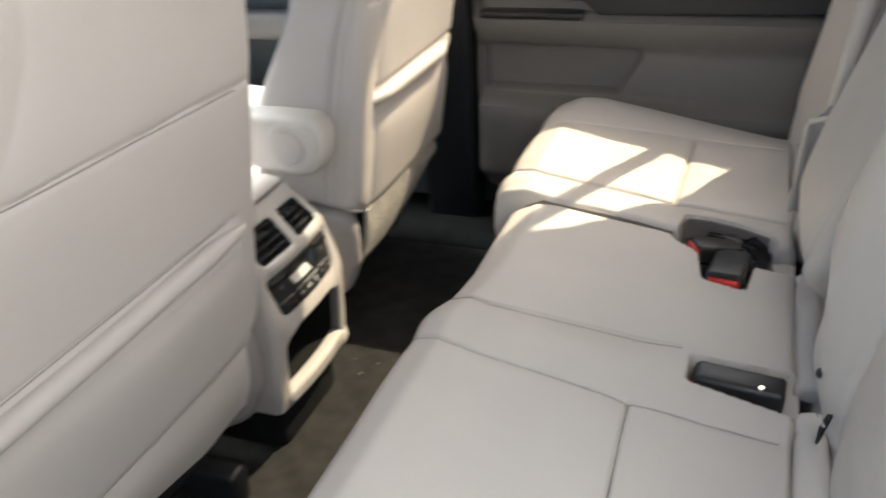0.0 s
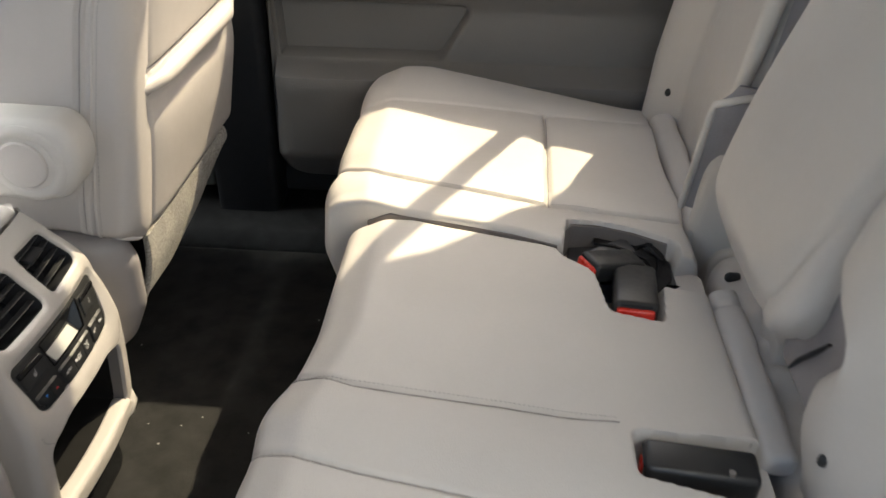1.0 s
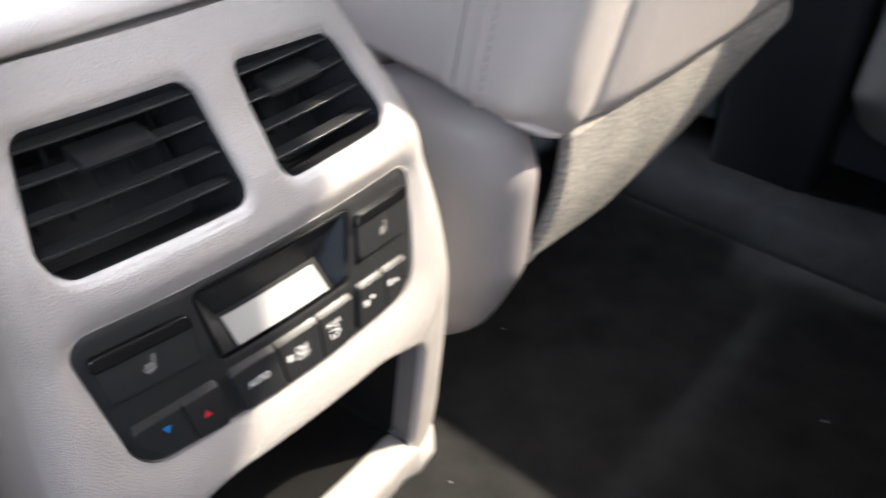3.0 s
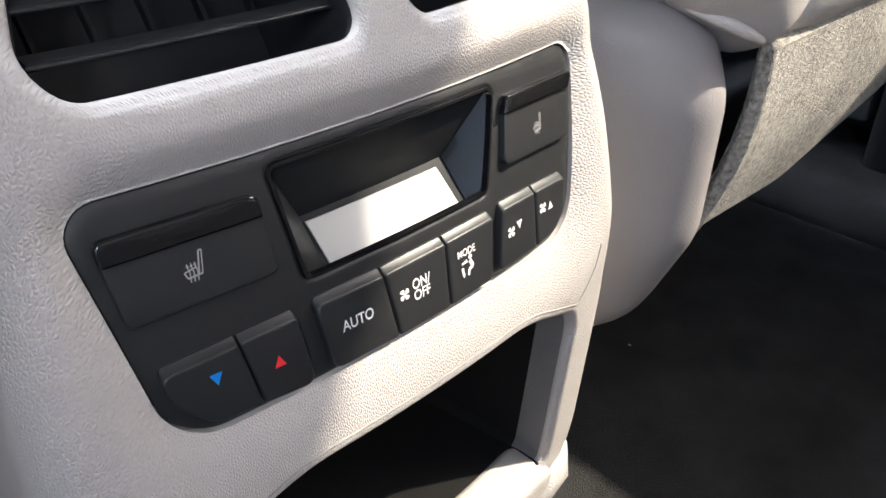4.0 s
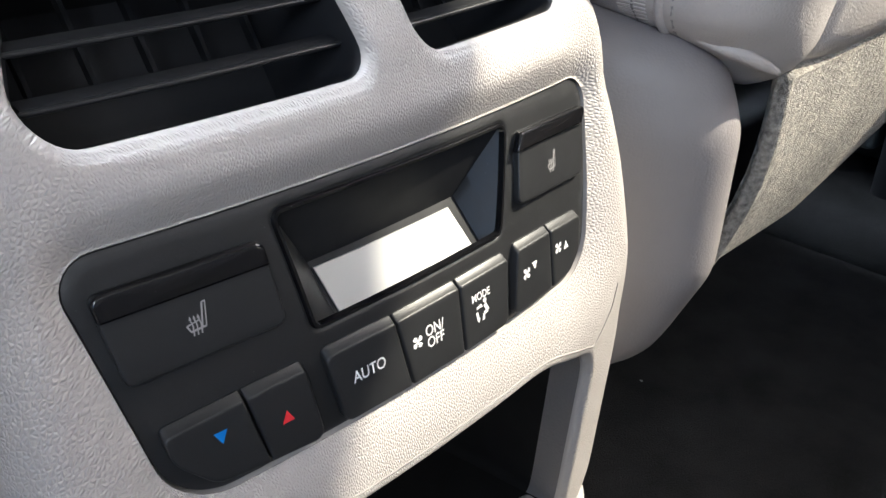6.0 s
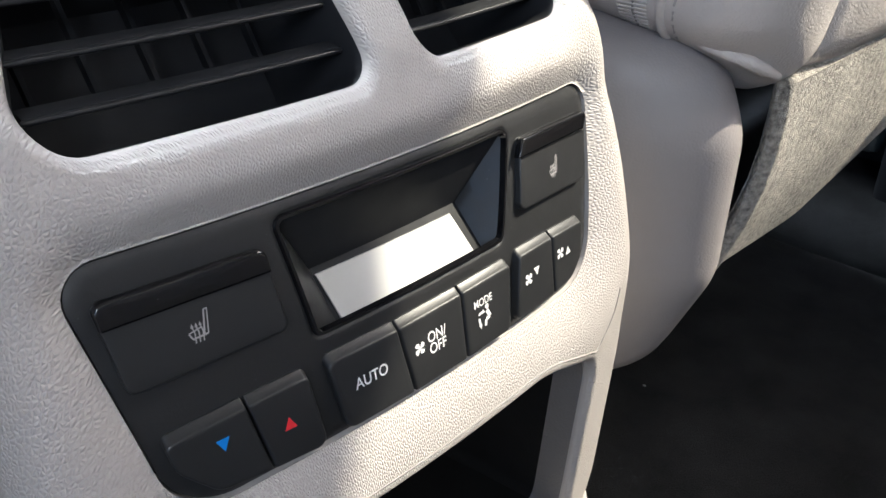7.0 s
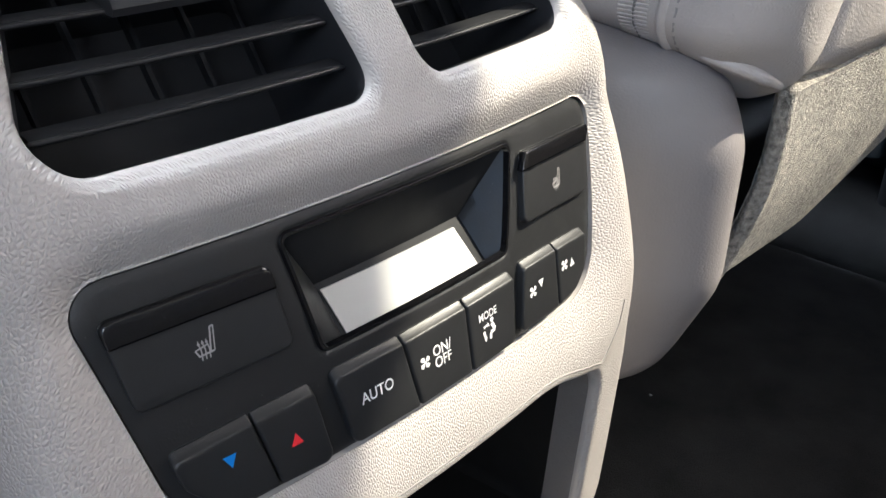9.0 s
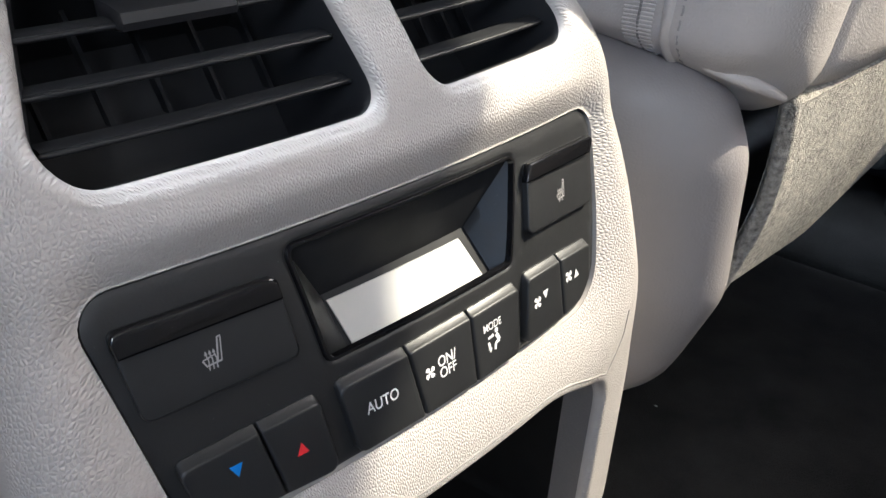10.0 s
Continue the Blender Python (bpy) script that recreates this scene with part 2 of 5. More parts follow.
def offset(p, d):
    """A closed polygon moved outwards by d."""
    p = p if area2(p) > 0 else p[::-1]
    e = np.roll(p, -1, 0) - p
    e /= np.maximum(np.linalg.norm(e, axis=1, keepdims=True), 1e-9)
    nrm = np.stack((e[:, 1], -e[:, 0]), 1)
    m = nrm + np.roll(nrm, 1, 0)
    m /= np.maximum(np.linalg.norm(m, axis=1, keepdims=True), 1e-9)
    c = np.maximum(np.sum(m * nrm, 1, keepdims=True), 0.5)
    return p + m * d / c


def resample(p, step, closed=True):
    q = np.vstack((p, p[:1])) if closed else np.array(p, float)
    s = np.concatenate(([0], np.cumsum(np.linalg.norm(np.diff(q, axis=0), axis=1))))
    k = max(int(round(s[-1] / step)), 3)
    t = np.linspace(0, s[-1], k + 1)
    r = np.stack([np.interp(t, s, q[:, i]) for i in range(q.shape[1])], 1)
    return r[:-1] if closed else r


def dist_poly(q, line, closed=False):
    """The distance of each point of q from a polyline."""
    line = np.array(line, float)
    a, b = (line, np.roll(line, -1, 0)) if closed else (line[:-1], line[1:])
    best = np.full(len(q), 1e9)
    for p0, p1 in zip(a, b):
        d = p1 - p0
        t = np.clip(((q - p0) @ d) / max(float(d @ d), 1e-12), 0, 1)
        best = np.minimum(best, np.linalg.norm(q - p0 - t[:, None] * d, axis=1))
    return best


def inside(q, poly):
    x, y = q[:, 0], q[:, 1]
    c = np.zeros(len(q), bool)
    for p0, p1 in zip(poly, np.roll(poly, -1, 0)):
        cond = (p0[1] > y) != (p1[1] > y)
        with np.errstate(divide="ignore", invalid="ignore"):
            c ^= cond & (x < (p1[0] - p0[0]) * (y - p0[1]) / (p1[1] - p0[1] + 1e-15) + p0[0])
    return c


def sheet(outline, holes, rings, step):
    """Triangles of a flat piece with holes, with rings of edges round each hole."""
    from mathutils import geometry
    pts, edges = [], []

    def loop(poly):
        k = len(pts)
        pts.extend(poly.tolist())
        edges.extend([(k + i, k + (i + 1) % len(poly)) for i in range(len(poly))])

    loop(outline)
    sets = rings if isinstance(rings[0], list) else [rings] * len(holes)
    for h, rr in zip(holes, sets):
        for r in rr:
            loop(offset(h, r) if r else h)
    lo, hi = outline.min(0), outline.max(0)
    gx, gy = np.meshgrid(np.arange(lo[0], hi[0], step), np.arange(lo[1], hi[1], step))
    g = np.stack((gx.ravel(), gy.ravel()), 1)
    keep = inside(g, outline) & (dist_poly(g, outline, True) > step * 0.5)
    for h, rr in zip(holes, sets):
        keep &= ~inside(g, h) & (dist_poly(g, h, True) > rr[-1] + step * 0.5)
    pts.extend(g[keep].tolist())
    v, _, f, _, _, _ = geometry.delaunay_2d_cdt([Vector(p) for p in pts], edges, [], 0, 1e-6)
    v = np.array([tuple(p) for p in v])
    f = np.array([tuple(t) for t in f if len(t) == 3])
    c = v[f].mean(1)
    ok = inside(c, outline)
    for h in holes:
        ok &= ~inside(c, h)
    return v, f[ok]


def strip(loops, close=True, cap=False):
    """A skin through loops of equal length; cap fills the last."""
    verts = [tuple(p) for l in loops for p in l]
    n = len(loops[0])
    faces = []
    for a in range(len(loops) - 1):
        for i in range(n if close else n - 1):
            j = (i + 1) % n
            faces.append((a * n + i, a * n + j, (a + 1) * n + j, (a + 1) * n + i))
    if cap:
        faces.append(tuple(range((len(loops) - 1) * n, len(loops) * n)))
    return verts, faces


def tidy(verts, faces, angle=40, weld=0.0):
    me = mesh_from(verts, faces)
    bm = bmesh.new()
    bm.from_mesh(me)
    if weld:
        bmesh.ops.remove_doubles(bm, verts=bm.verts, dist=weld)
    bmesh.ops.recalc_face_normals(bm, faces=bm.faces)
    bm.to_mesh(me)
    bm.free()
    return flat_angle(me, angle)


def box(lo, hi, r=0.004, seg=3, m=None):
    """A box with rounded edges, as a mesh."""
    bm = bmesh.new()
    bmesh.ops.create_cube(bm, size=1.0)
    size = [hi[i] - lo[i] for i in range(3)]
    mid = [(hi[i] + lo[i]) / 2 for i in range(3)]
    bmesh.ops.transform(bm, matrix=Matrix.Translation(mid) @ Matrix.Diagonal((*size, 1)), verts=bm.verts)
    if r:
        bmesh.ops.bevel(bm, geom=bm.edges[:], offset=min(r, min(size) * 0.49), segments=seg, affect="EDGES", profile=0.5)
    if m is not None:
        bmesh.ops.transform(bm, matrix=m, verts=bm.verts)
    me = bpy.data.meshes.new("box")
    bm.to_mesh(me)
    bm.free()
    return flat_angle(me, 50)


def tube(line, radius, sides=10, squash=None):
    """A round bar along a line; radius may be a list. Ends are domed."""
    line = [Vector(p) for p in line]
    rad = [radius] * len(line) if isinstance(radius, (int, float)) else list(radius)
    loops = []
    up = Vector((0, 0, 1))
    for i, p in enumerate(line):
        d = (line[min(i + 1, len(line) - 1)] - line[max(i - 1, 0)]).normalized()
        a = d.cross(up)
        a = a.normalized() if a.length > 1e-4 else Vector((1, 0, 0))
        b = a.cross(d)
        sq = squash or (1.0, 1.0)
        loops.append([p + (a * math.cos(t) * sq[0] + b * math.sin(t) * sq[1]) * rad[i] for t in np.linspace(0, 2 * math.pi, sides, False)])
    d0, d1 = (line[0] - line[1]).normalized(), (line[-1] - line[-2]).normalized()
    c0, c1 = sum(loops[0], Vector()) / sides, sum(loops[-1], Vector()) / sides
    head = [[c0 + (q - c0) * k + d0 * rad[0] * h for q in loops[0]] for k, h in ((0.15, 0.98), (0.55, 0.83), (0.87, 0.5))]
    tail = [[c1 + (q - c1) * k + d1 * rad[-1] * h for q in loops[-1]] for k, h in ((0.87, 0.5), (0.55, 0.83), (0.15, 0.98))]
    v, f = strip(head + loops + tail)
    f.append(tuple(range(sides))[::-1])
    f.append(tuple(range(len(v) - sides, len(v))))
    return tidy(v, f, 60)


def pillow(profile, y0, y1, r_end, mod=None, step=0.004, ends=(True, True), warp=None, fine=None):
    """A padded body: a closed (x, z) profile drawn along y, with rounded ends, pushed along its normal by mod(x, y, z)."""
    p = resample(np.array(profile), step)
    if fine is not None:
        keep = [i for i, q in enumerate(p) if fine(q[0], q[1]) or i % 5 == 0]
        p = p[keep]
    if area2(p) < 0:
        p = p[::-1]
    for _ in range(2):
        p = (np.roll(p, 1, 0) + 2 * p + np.roll(p, -1, 0)) / 4
    e = np.roll(p, -1, 0) - np.roll(p, 1, 0)
    nrm = np.stack((e[:, 1], -e[:, 0]), 1)
    nrm /= np.linalg.norm(nrm, axis=1, keepdims=True)
    ang = np.linspace(0, math.pi / 2, 9)
    ys, ins = [], []
    r0, r1 = r_end if isinstance(r_end, tuple) else (r_end, r_end)
    if ends[0]:
        ys += [y0 + r0 * (1 - math.cos(a)) for a in ang[:-1]]
        ins += [r0 * (1 - math.sin(a)) for a in ang[:-1]]
    a0, a1 = (y0 + r0 if ends[0] else y0), (y1 - r1 if ends[1] else y1)
    k = max(int((a1 - a0) / step), 2)
    ys += list(np.linspace(a0, a1, k + 1))
    ins += [0.0] * (k + 1)
    if ends[1]:
        ys += [y1 - r1 * (1 - math.cos(a)) for a in ang[:-1][::-1]]
        ins += [r1 * (1 - math.sin(a)) for a in ang[:-1][::-1]]
    n = len(p)
    X, Y, Z, N = [], [], [], []
    for y, d in zip(ys, ins):
        q = p - nrm * d
        X.append(q[:, 0]), Z.append(q[:, 1]), Y.append(np.full(n, y)), N.append(nrm)
    X, Y, Z, N = np.concatenate(X), np.concatenate(Y), np.concatenate(Z), np.concatenate(N)
    if mod is not None:
        h = mod(X, Y, Z, N[:, 0], N[:, 1])
        X, Z = X + N[:, 0] * h, Z + N[:, 1] * h
    if warp is not None:
        X, Y, Z = warp(X, Y, Z)
    verts = np.stack((X, Y, Z), 1)
    rows = len(ys)
    i = np.arange(n)
    faces = []
    for a in range(rows - 1):
        f = np.stack((a * n + i, a * n + (i + 1) % n, (a + 1) * n + (i + 1) % n, (a + 1) * n + i), 1)
        faces.extend(f.tolist())
    faces.append(list(range(n))[::-1])
    faces.append(list(range((rows - 1) * n, rows * n)))
    me = mesh_from(verts, faces)
    bm = bmesh.new()
    bm.from_mesh(me)
    bmesh.ops.recalc_face_normals(bm, faces=bm.faces)
    bm.to_mesh(me)
    bm.free()
    return flat_angle(me, 60)


def groove(q, line, depth=0.004, width=0.0035, puff=0.0, reach=0.03):
    """Relief of a sewn seam along a line: a narrow valley between two soft swells."""
    d = dist_poly(q, line)
    return -depth * np.exp(-(d / width) ** 2) - puff * np.exp(-(d / reach) ** 2)


def stitches(name, line, on, parent, gap=0.006, length=0.004, r=0.0005):
    """A row of sewn stitches as one mesh along a line that on() lays onto the surface."""
    pts = resample(np.array(line, float), gap, closed=False)
    verts, faces = [], []
    for a, b in zip(pts[:-1], pts[1:]):
        p0, p1 = Vector(on(*a)), Vector(on(*(a + (b - a) * (length / gap))))
        d = (p1 - p0).normalized()
        s = d.cross(Vector((0.3, 0.2, 1))).normalized()
        u = s.cross(d)
        k = len(verts)
        for p in (p0, (p0 + p1) / 2 + u * r * 0.5, p1):
            for t in range(4):
                c = t * math.pi / 2
                verts.append(tuple(p + s * math.cos(c) * r + u * math.sin(c) * r))
        for g in range(2):
            for t in range(4):
                faces.append((k + g * 4 + t, k + g * 4 + (t + 1) % 4, k + (g + 1) * 4 + (t + 1) % 4, k + (g + 1) * 4 + t))
    return part(name, mesh_from(verts, faces), M_THREAD, parent)


def bump1(x, c, w):
    return np.exp(-((x - c) / w) ** 2)


def step1(x, a, b):
    t = np.clip((x - a) / (b - a), 0, 1)
    return t * t * (3 - 2 * t)


# ---- car shell ----
def slab(name, lo, hi, mat, label, category, r=0.0):
    me = box(lo, hi, r)
    ob = part(name, me, mat)
    return tagged(ob, label, category, kind="structure")


slab("ground", (-150, -150, -0.47), (150, 150, -0.40), M_GROUND, "unseen dark grey ground around the parked car", "ground")
slab("floor", (-1.2, -0.80, -0.06), (1.2, 0.80, 0.0), M_MAT, "black carpeted car floor", "floor")
slab("ceiling", (-0.75, -0.66, 1.21), (1.6, 0.66, 1.26), M_ROOF, "light cloth headliner of the car roof", "ceiling")
slab("wall_rear", (1.20, -0.78, -0.05), (1.24, 0.78, 0.75), M_DOOR, "grey trim panel closing the car behind", "wall")


def side_wall(name, sign, openings, label):
    """Body side with its window openings: lower part upright, upper part leaning in."""
    outline = np.array([(-1.25, -0.06), (1.24, -0.06), (1.24, 1.22), (-0.55, 1.22), (-1.25, 0.72)])
    holes = [rounded(o, r, 8) for o, r in openings]
    v, f = sheet(outline, holes, [0.0, 0.004], 0.08)

    def put(p, t):
        y = 0.785 - max(p[1] - 0.72, 0) * 0.28 + t
        return (p[0], sign * y, p[1])
    verts = [put(p, 0.0) for p in v] + [put(p, 0.012) for p in v]
    n = len(v)
    faces = [tuple(t) for t in f] + [tuple(n + k for k in t[::-1]) for t in f]
    for h in holes:
        k = len(verts)
        verts += [put(p, 0.0) for p in h] + [put(p, 0.012) for p in h]
        m = len(h)
        faces += [(k + i, k + (i + 1) % m, k + m + (i + 1) % m, k + m + i) for i in range(m)]
    ob = part(name, tidy(verts, faces, 40, 1e-5), M_DOOR_DARK)
    return tagged(ob, label, "wall", kind="structure")


side_wall("wall_right", 1, [
    (((0.00, 0.742), (0.45, 0.745), (0.702, 0.780), (0.728, 1.185), (0.04, 1.185)), (0.03, 0.1, 0.01, 0.01, 0.04)),
    (((0.733, 0.795), (0.875, 0.825), (0.878, 0.94), (0.795, 1.13), (0.765, 1.165), (0.757, 1.165)), (0.01, 0.012, 0.05, 0.04, 0.01, 0.01)),
    (((-1.10, 0.74), (-0.10, 0.74), (-0.08, 1.18), (-0.55, 1.17)), 0.04)],
    "dark trimmed car side with window openings")
side_wall("wall_left", -1, [
    (((0.16, 0.0), (0.80, 0.0), (0.98, 0.42), (0.92, 1.16), (0.20, 1.18)), 0.06),
    (((-1.10, 0.74), (-0.10, 0.74), (-0.08, 1.18), (-0.55, 1.17)), 0.04)],
    "dark car side with the rear doorway standing open")

# ---- centre console with rear air controls ----
_zz = np.linspace(0.0, 0.5, 501)
_xx = np.interp(_zz, [.0, .10, .117, .21, .25, .268, .31, .332, .37, .40, .5], [.010, .022, .026, .034, .031, .028, .020, .0125, -.018, -.048, -.14])
_k = np.exp(-(np.arange(-40, 41) / 13.0) ** 2)
_xx = np.convolve(np.pad(_xx, 40, mode="reflect", reflect_type="odd"), _k / _k.sum(), mode="valid")


BOW = 0.75


def face_x(y, z):
    return np.interp(z, _zz, _xx) - BOW * y * y


def on_face(y, z, h=0.0):
    """The place h metres proud of the console's bowed rear face at (y, z)."""
    e = 0.001
    dy = (face_x(y + e, z) - face_x(y - e, z)) / (2 * e)
    dz = (face_x(y, z + e) - face_x(y, z - e)) / (2 * e)
    n = Vector((1, -dy, -dz)).normalized()
    return Vector((float(face_x(y, z)), y, z)) + n * h


def half_width(z):
    return float(np.interp(z, [0.0, 0.09, 0.13, 0.21, 0.28, 0.33, 0.37, 0.39, 0.42], [0.10, 0.114, 0.1170, 0.1140, 0.1090, 0.1025, 0.094, 0.089, 0.085]))


console = thing("centre_console", (-0.2, 0, -0.012), "light grey grained plastic centre console between the front seats", "console")

FACE_TOP, FACE_LOW, CORNER = 0.391, 0.088, 0.013
VENT_L = resample(rounded([(-0.0875, 0.3318), (-0.0035, 0.3318), (-0.0008, 0.3745), (-0.0715, 0.3745)], [0.0095, 0.0075, 0.0065, 0.0085], 9), 0.0018)
VENT_R = resample(rounded([(0.0138, 0.3325), (0.0822, 0.3332), (0.0765, 0.3718), (0.0205, 0.3745)], [0.0065, 0.0090, 0.0080, 0.0060], 9), 0.0018)
PANEL = resample(rounded([(-0.0898, 0.3130), (-0.0788, 0.2474), (0.0785, 0.2464), (0.0895, 0.3122)], [0.0085, 0.0180, 0.0180, 0.0080], 14), 0.0018)
BIN = resample(rounded([(-0.0880, 0.1155), (0.0880, 0.1155), (0.0875, 0.2070), (0.0480, 0.2235), (-0.0480, 0.2235), (-0.0875, 0.2070)], [0.006, 0.006, 0.022, 0.05, 0.05, 0.022], 10), 0.0022)
left = [(-(half_width(z) - CORNER), z) for z in np.linspace(FACE_TOP, FACE_LOW, 60)]
right = [((half_width(z) - CORNER), z) for z in np.linspace(FACE_LOW, FACE_TOP, 60)]
low = [(y, FACE_LOW) for y in np.linspace(left[-1][0], right[0][0], 60)[1:-1]]
high = [(y, FACE_TOP) for y in np.linspace(right[-1][0], left[0][0], 50)[1:-1]]
face_outline = np.array(left + low + right + high)
RINGS = [0.0, 0.0004, 0.0009, 0.0017, 0.0026, 0.0036]
v2, f2 = sheet(face_outline, [VENT_L, VENT_R, PANEL, BIN], [RINGS, RINGS, [0.0, 0.001, 0.002, 0.0035, 0.005, 0.007], RINGS], 0.0024)
roll = np.full(len(v2), 9.0)
for h in (VENT_L, VENT_R, BIN):
    roll = np.minimum(roll, dist_poly(v2, h, True))
R = RINGS[5]
drop = np.where(roll < R, R - np.sqrt(np.maximum(R * R - (R - np.minimum(roll, R)) ** 2, 0)), 0.0)


def swell(q):
    """The soft roll of the face round the control plate."""
    d = dist_poly(np.array(q), PANEL, True)
    e = np.clip(1 - d / 0.0240, 0, 1)
    upper = step1(np.array(q)[:, 1], 0.270, 0.316)
    return 0.0036 * (1 - step1(d, 0.020, 0.050)) - 0.0050 * e ** 2.2 - 0.0020 * upper * np.clip(1 - d / 0.0090, 0, 1) ** 1.6 + 0.0020 * upper * np.exp(-((d - 0.0105) / 0.0052) ** 2) * (1 - step1(np.abs(np.array(q)[:, 0]), 0.060, 0.088))


def sunk(z):
    """How far the control plate lies behind the face."""
    return -0.0022 - 0.0014 * float(step1(z, 0.280, 0.312))


def plate_at(y, z, h=0.0):
    return on_face(y, z, sunk(z) + h)


fv = [on_face(y, z, -d + s) for (y, z), d, s in zip(v2, drop, swell(v2))]
ff = [tuple(t) for t in f2]
# rounded corners and long sides
for sgn in (-1, 1):
    loops = []
    for z in np.linspace(FACE_TOP, FACE_LOW, 60):
        w = half_width(z) - CORNER
        p0 = on_face(sgn * w, z, float(swell([(sgn * w, z)])[0]))
        row = [tuple(p0)]
        for a in np.linspace(0, math.pi / 2, 9)[1:]:
            row.append((p0.x - CORNER * (1 - math.cos(a)), sgn * (w + CORNER * math.sin(a)), z))
        for x in ((-0.08, -0.2, -0.4, -0.75) if z < 0.333 else (-0.050, -0.054, -0.057, -0.058)):
            row.append((x, sgn * (w + CORNER + 0.003), z))
        loops.append(row)
    vs, fs = strip(loops, close=False)
    k = len(fv)
    fv += vs
    ff += [tuple(k + i for i in f) for f in fs]
# walls of the bin
for hole, depth, shrink in ((BIN, 0.0050, 0.0), (PANEL, 0.012, 0.0), ):
    k = len(fv)
    lo = [on_face(y, z, -R if hole is BIN else s - 0.0001) for (y, z), s in zip(hole, swell(hole))]
    c = hole.mean(0)
    hi = [(on_face(y, z, 0).x - depth, y - (y - c[0]) * shrink * 10, z) for y, z in hole]
    vs, fs = strip([lo, hi])
    fv += vs
    ff += [tuple(k + i for i in f) for f in fs]
body_mesh = tidy(fv, ff, 50, 2e-5)


def skin(y, z):
    """Places of the moulded rear face, all at once."""
    q = np.stack((y, z), 1)
    d = np.full(len(q), 9.0)
    for hole in (VENT_L, VENT_R, BIN):
        d = np.minimum(d, dist_poly(q, hole, True))
    d = np.minimum(d, R)
    h = swell(q) - (R - np.sqrt(np.maximum(R * R - (R - d) ** 2, 0)))
    e = 0.001
    dy = (face_x(y + e, z) - face_x(y - e, z)) / (2 * e)
    dz = (face_x(y, z + e) - face_x(y, z - e)) / (2 * e)
    s = np.sqrt(1 + dy * dy + dz * dz)
    return np.stack((face_x(y, z) + h / s, y - dy / s * h, z - dz / s * h), 1), h


# smooth shading of the moulded face from its true slope
co = np.array([tuple(v.co) for v in body_mesh.vertices])
rim_gap = np.full(len(co), 9.0)
for hole in (VENT_L, VENT_R, PANEL, BIN):
    rim_gap = np.minimum(rim_gap, dist_poly(co[:, 1:], hole, True))
on_skin = inside(co[:, 1:], face_outline) & (rim_gap > 0.0007) & (np.abs(skin(co[:, 1], co[:, 2])[0][:, 0] - co[:, 0]) < 0.004)
e = 0.0005
ty = skin(co[:, 1] + e, co[:, 2])[0] - skin(co[:, 1] - e, co[:, 2])[0]
tz = skin(co[:, 1], co[:, 2] + e)[0] - skin(co[:, 1], co[:, 2] - e)[0]
nn = np.cross(ty, tz)
nn /= np.linalg.norm(nn, axis=1, keepdims=True)
nn[~on_skin] = 0.0
body_mesh.normals_split_custom_set_from_vertices([tuple(p) for p in nn])
part("body", body_mesh, M_GRAIN, console)
part("bin_frame", tidy(*strip([[Vector((float(face_x(y, z)) - 0.0048, y, z)) for y, z in BIN], [Vector((float(face_x(y, z)) - 0.018, y * 0.985, 0.1725 + (z - 0.1725) * 0.985)) for y, z in BIN]])), M_FRAME, console, "grey plastic bin frame")
bin_rows = [[(-0.066, y, 0.1158), (-0.066, y, 0.1178), (float(face_x(y, 0.13)) - 0.0045, y, 0.1178), (float(face_x(y, 0.13)) - 0.0035, y, 0.1173), (float(face_x(y, 0.13)) - 0.0035, y, 0.1158)] for y in np.linspace(-0.0855, 0.0855, 25)]
vs, fs = strip(bin_rows)
part("bin_floor", tidy(vs, fs + [tuple(range(5))[::-1], tuple(range(len(vs) - 5, len(vs)))], 40), M_BIN, console, "black bin floor")
bin_back = [Vector((-0.068, y * 0.9, 0.17 + (z - 0.17) * 0.95)) for y, z in BIN]
part("bin_liner", tidy(*strip([[Vector((float(face_x(y, z)) - 0.0175, y * 0.984, 0.1725 + (z - 0.1725) * 0.984)) for y, z in BIN], bin_back])), M_BIN, console, "dark grey bin lining")
part("bin_back", tidy(*strip([bin_back, [p + (Vector((-0.068, 0, 0.17)) - p) * 0.3 for p in bin_back]], cap=True)), M_MAT, console, "black back of the bin")

# parting line that follows the arch of the bin and runs out to both sides
arch = sorted([tuple(p) for p in offset(BIN, 0.0046) if p[1] > 0.2125 and abs(p[0]) < 0.088], key=lambda p: p[0])
line = np.array([(-0.0962, 0.2335), (-0.0938, 0.2240)] + arch + [(0.0938, 0.2240), (0.0962, 0.2335)])
at = skin(*resample(line, 0.003, closed=False).T)[0]
part("parting_line", tube([Vector(p) for p in at], 0.00035, 6), M_SEAM, console, "fine parting line")

# raised cap along the top edge, with the open tray in front of it
cap_prof = rounded([(-0.0405, 0.3922), (-0.0500, 0.4010), (-0.0610, 0.4055), (-0.0800, 0.4060), (-0.0800, 0.26), (-0.0600, 0.26), (-0.0560, 0.3900)], [0.001, 0.020, 0.012, 0.004, 0.002, 0.002, 0.004], 6)


def bow_cap(x, y, z):
    return x - BOW * y * y, y, z - 0.6 * y * y


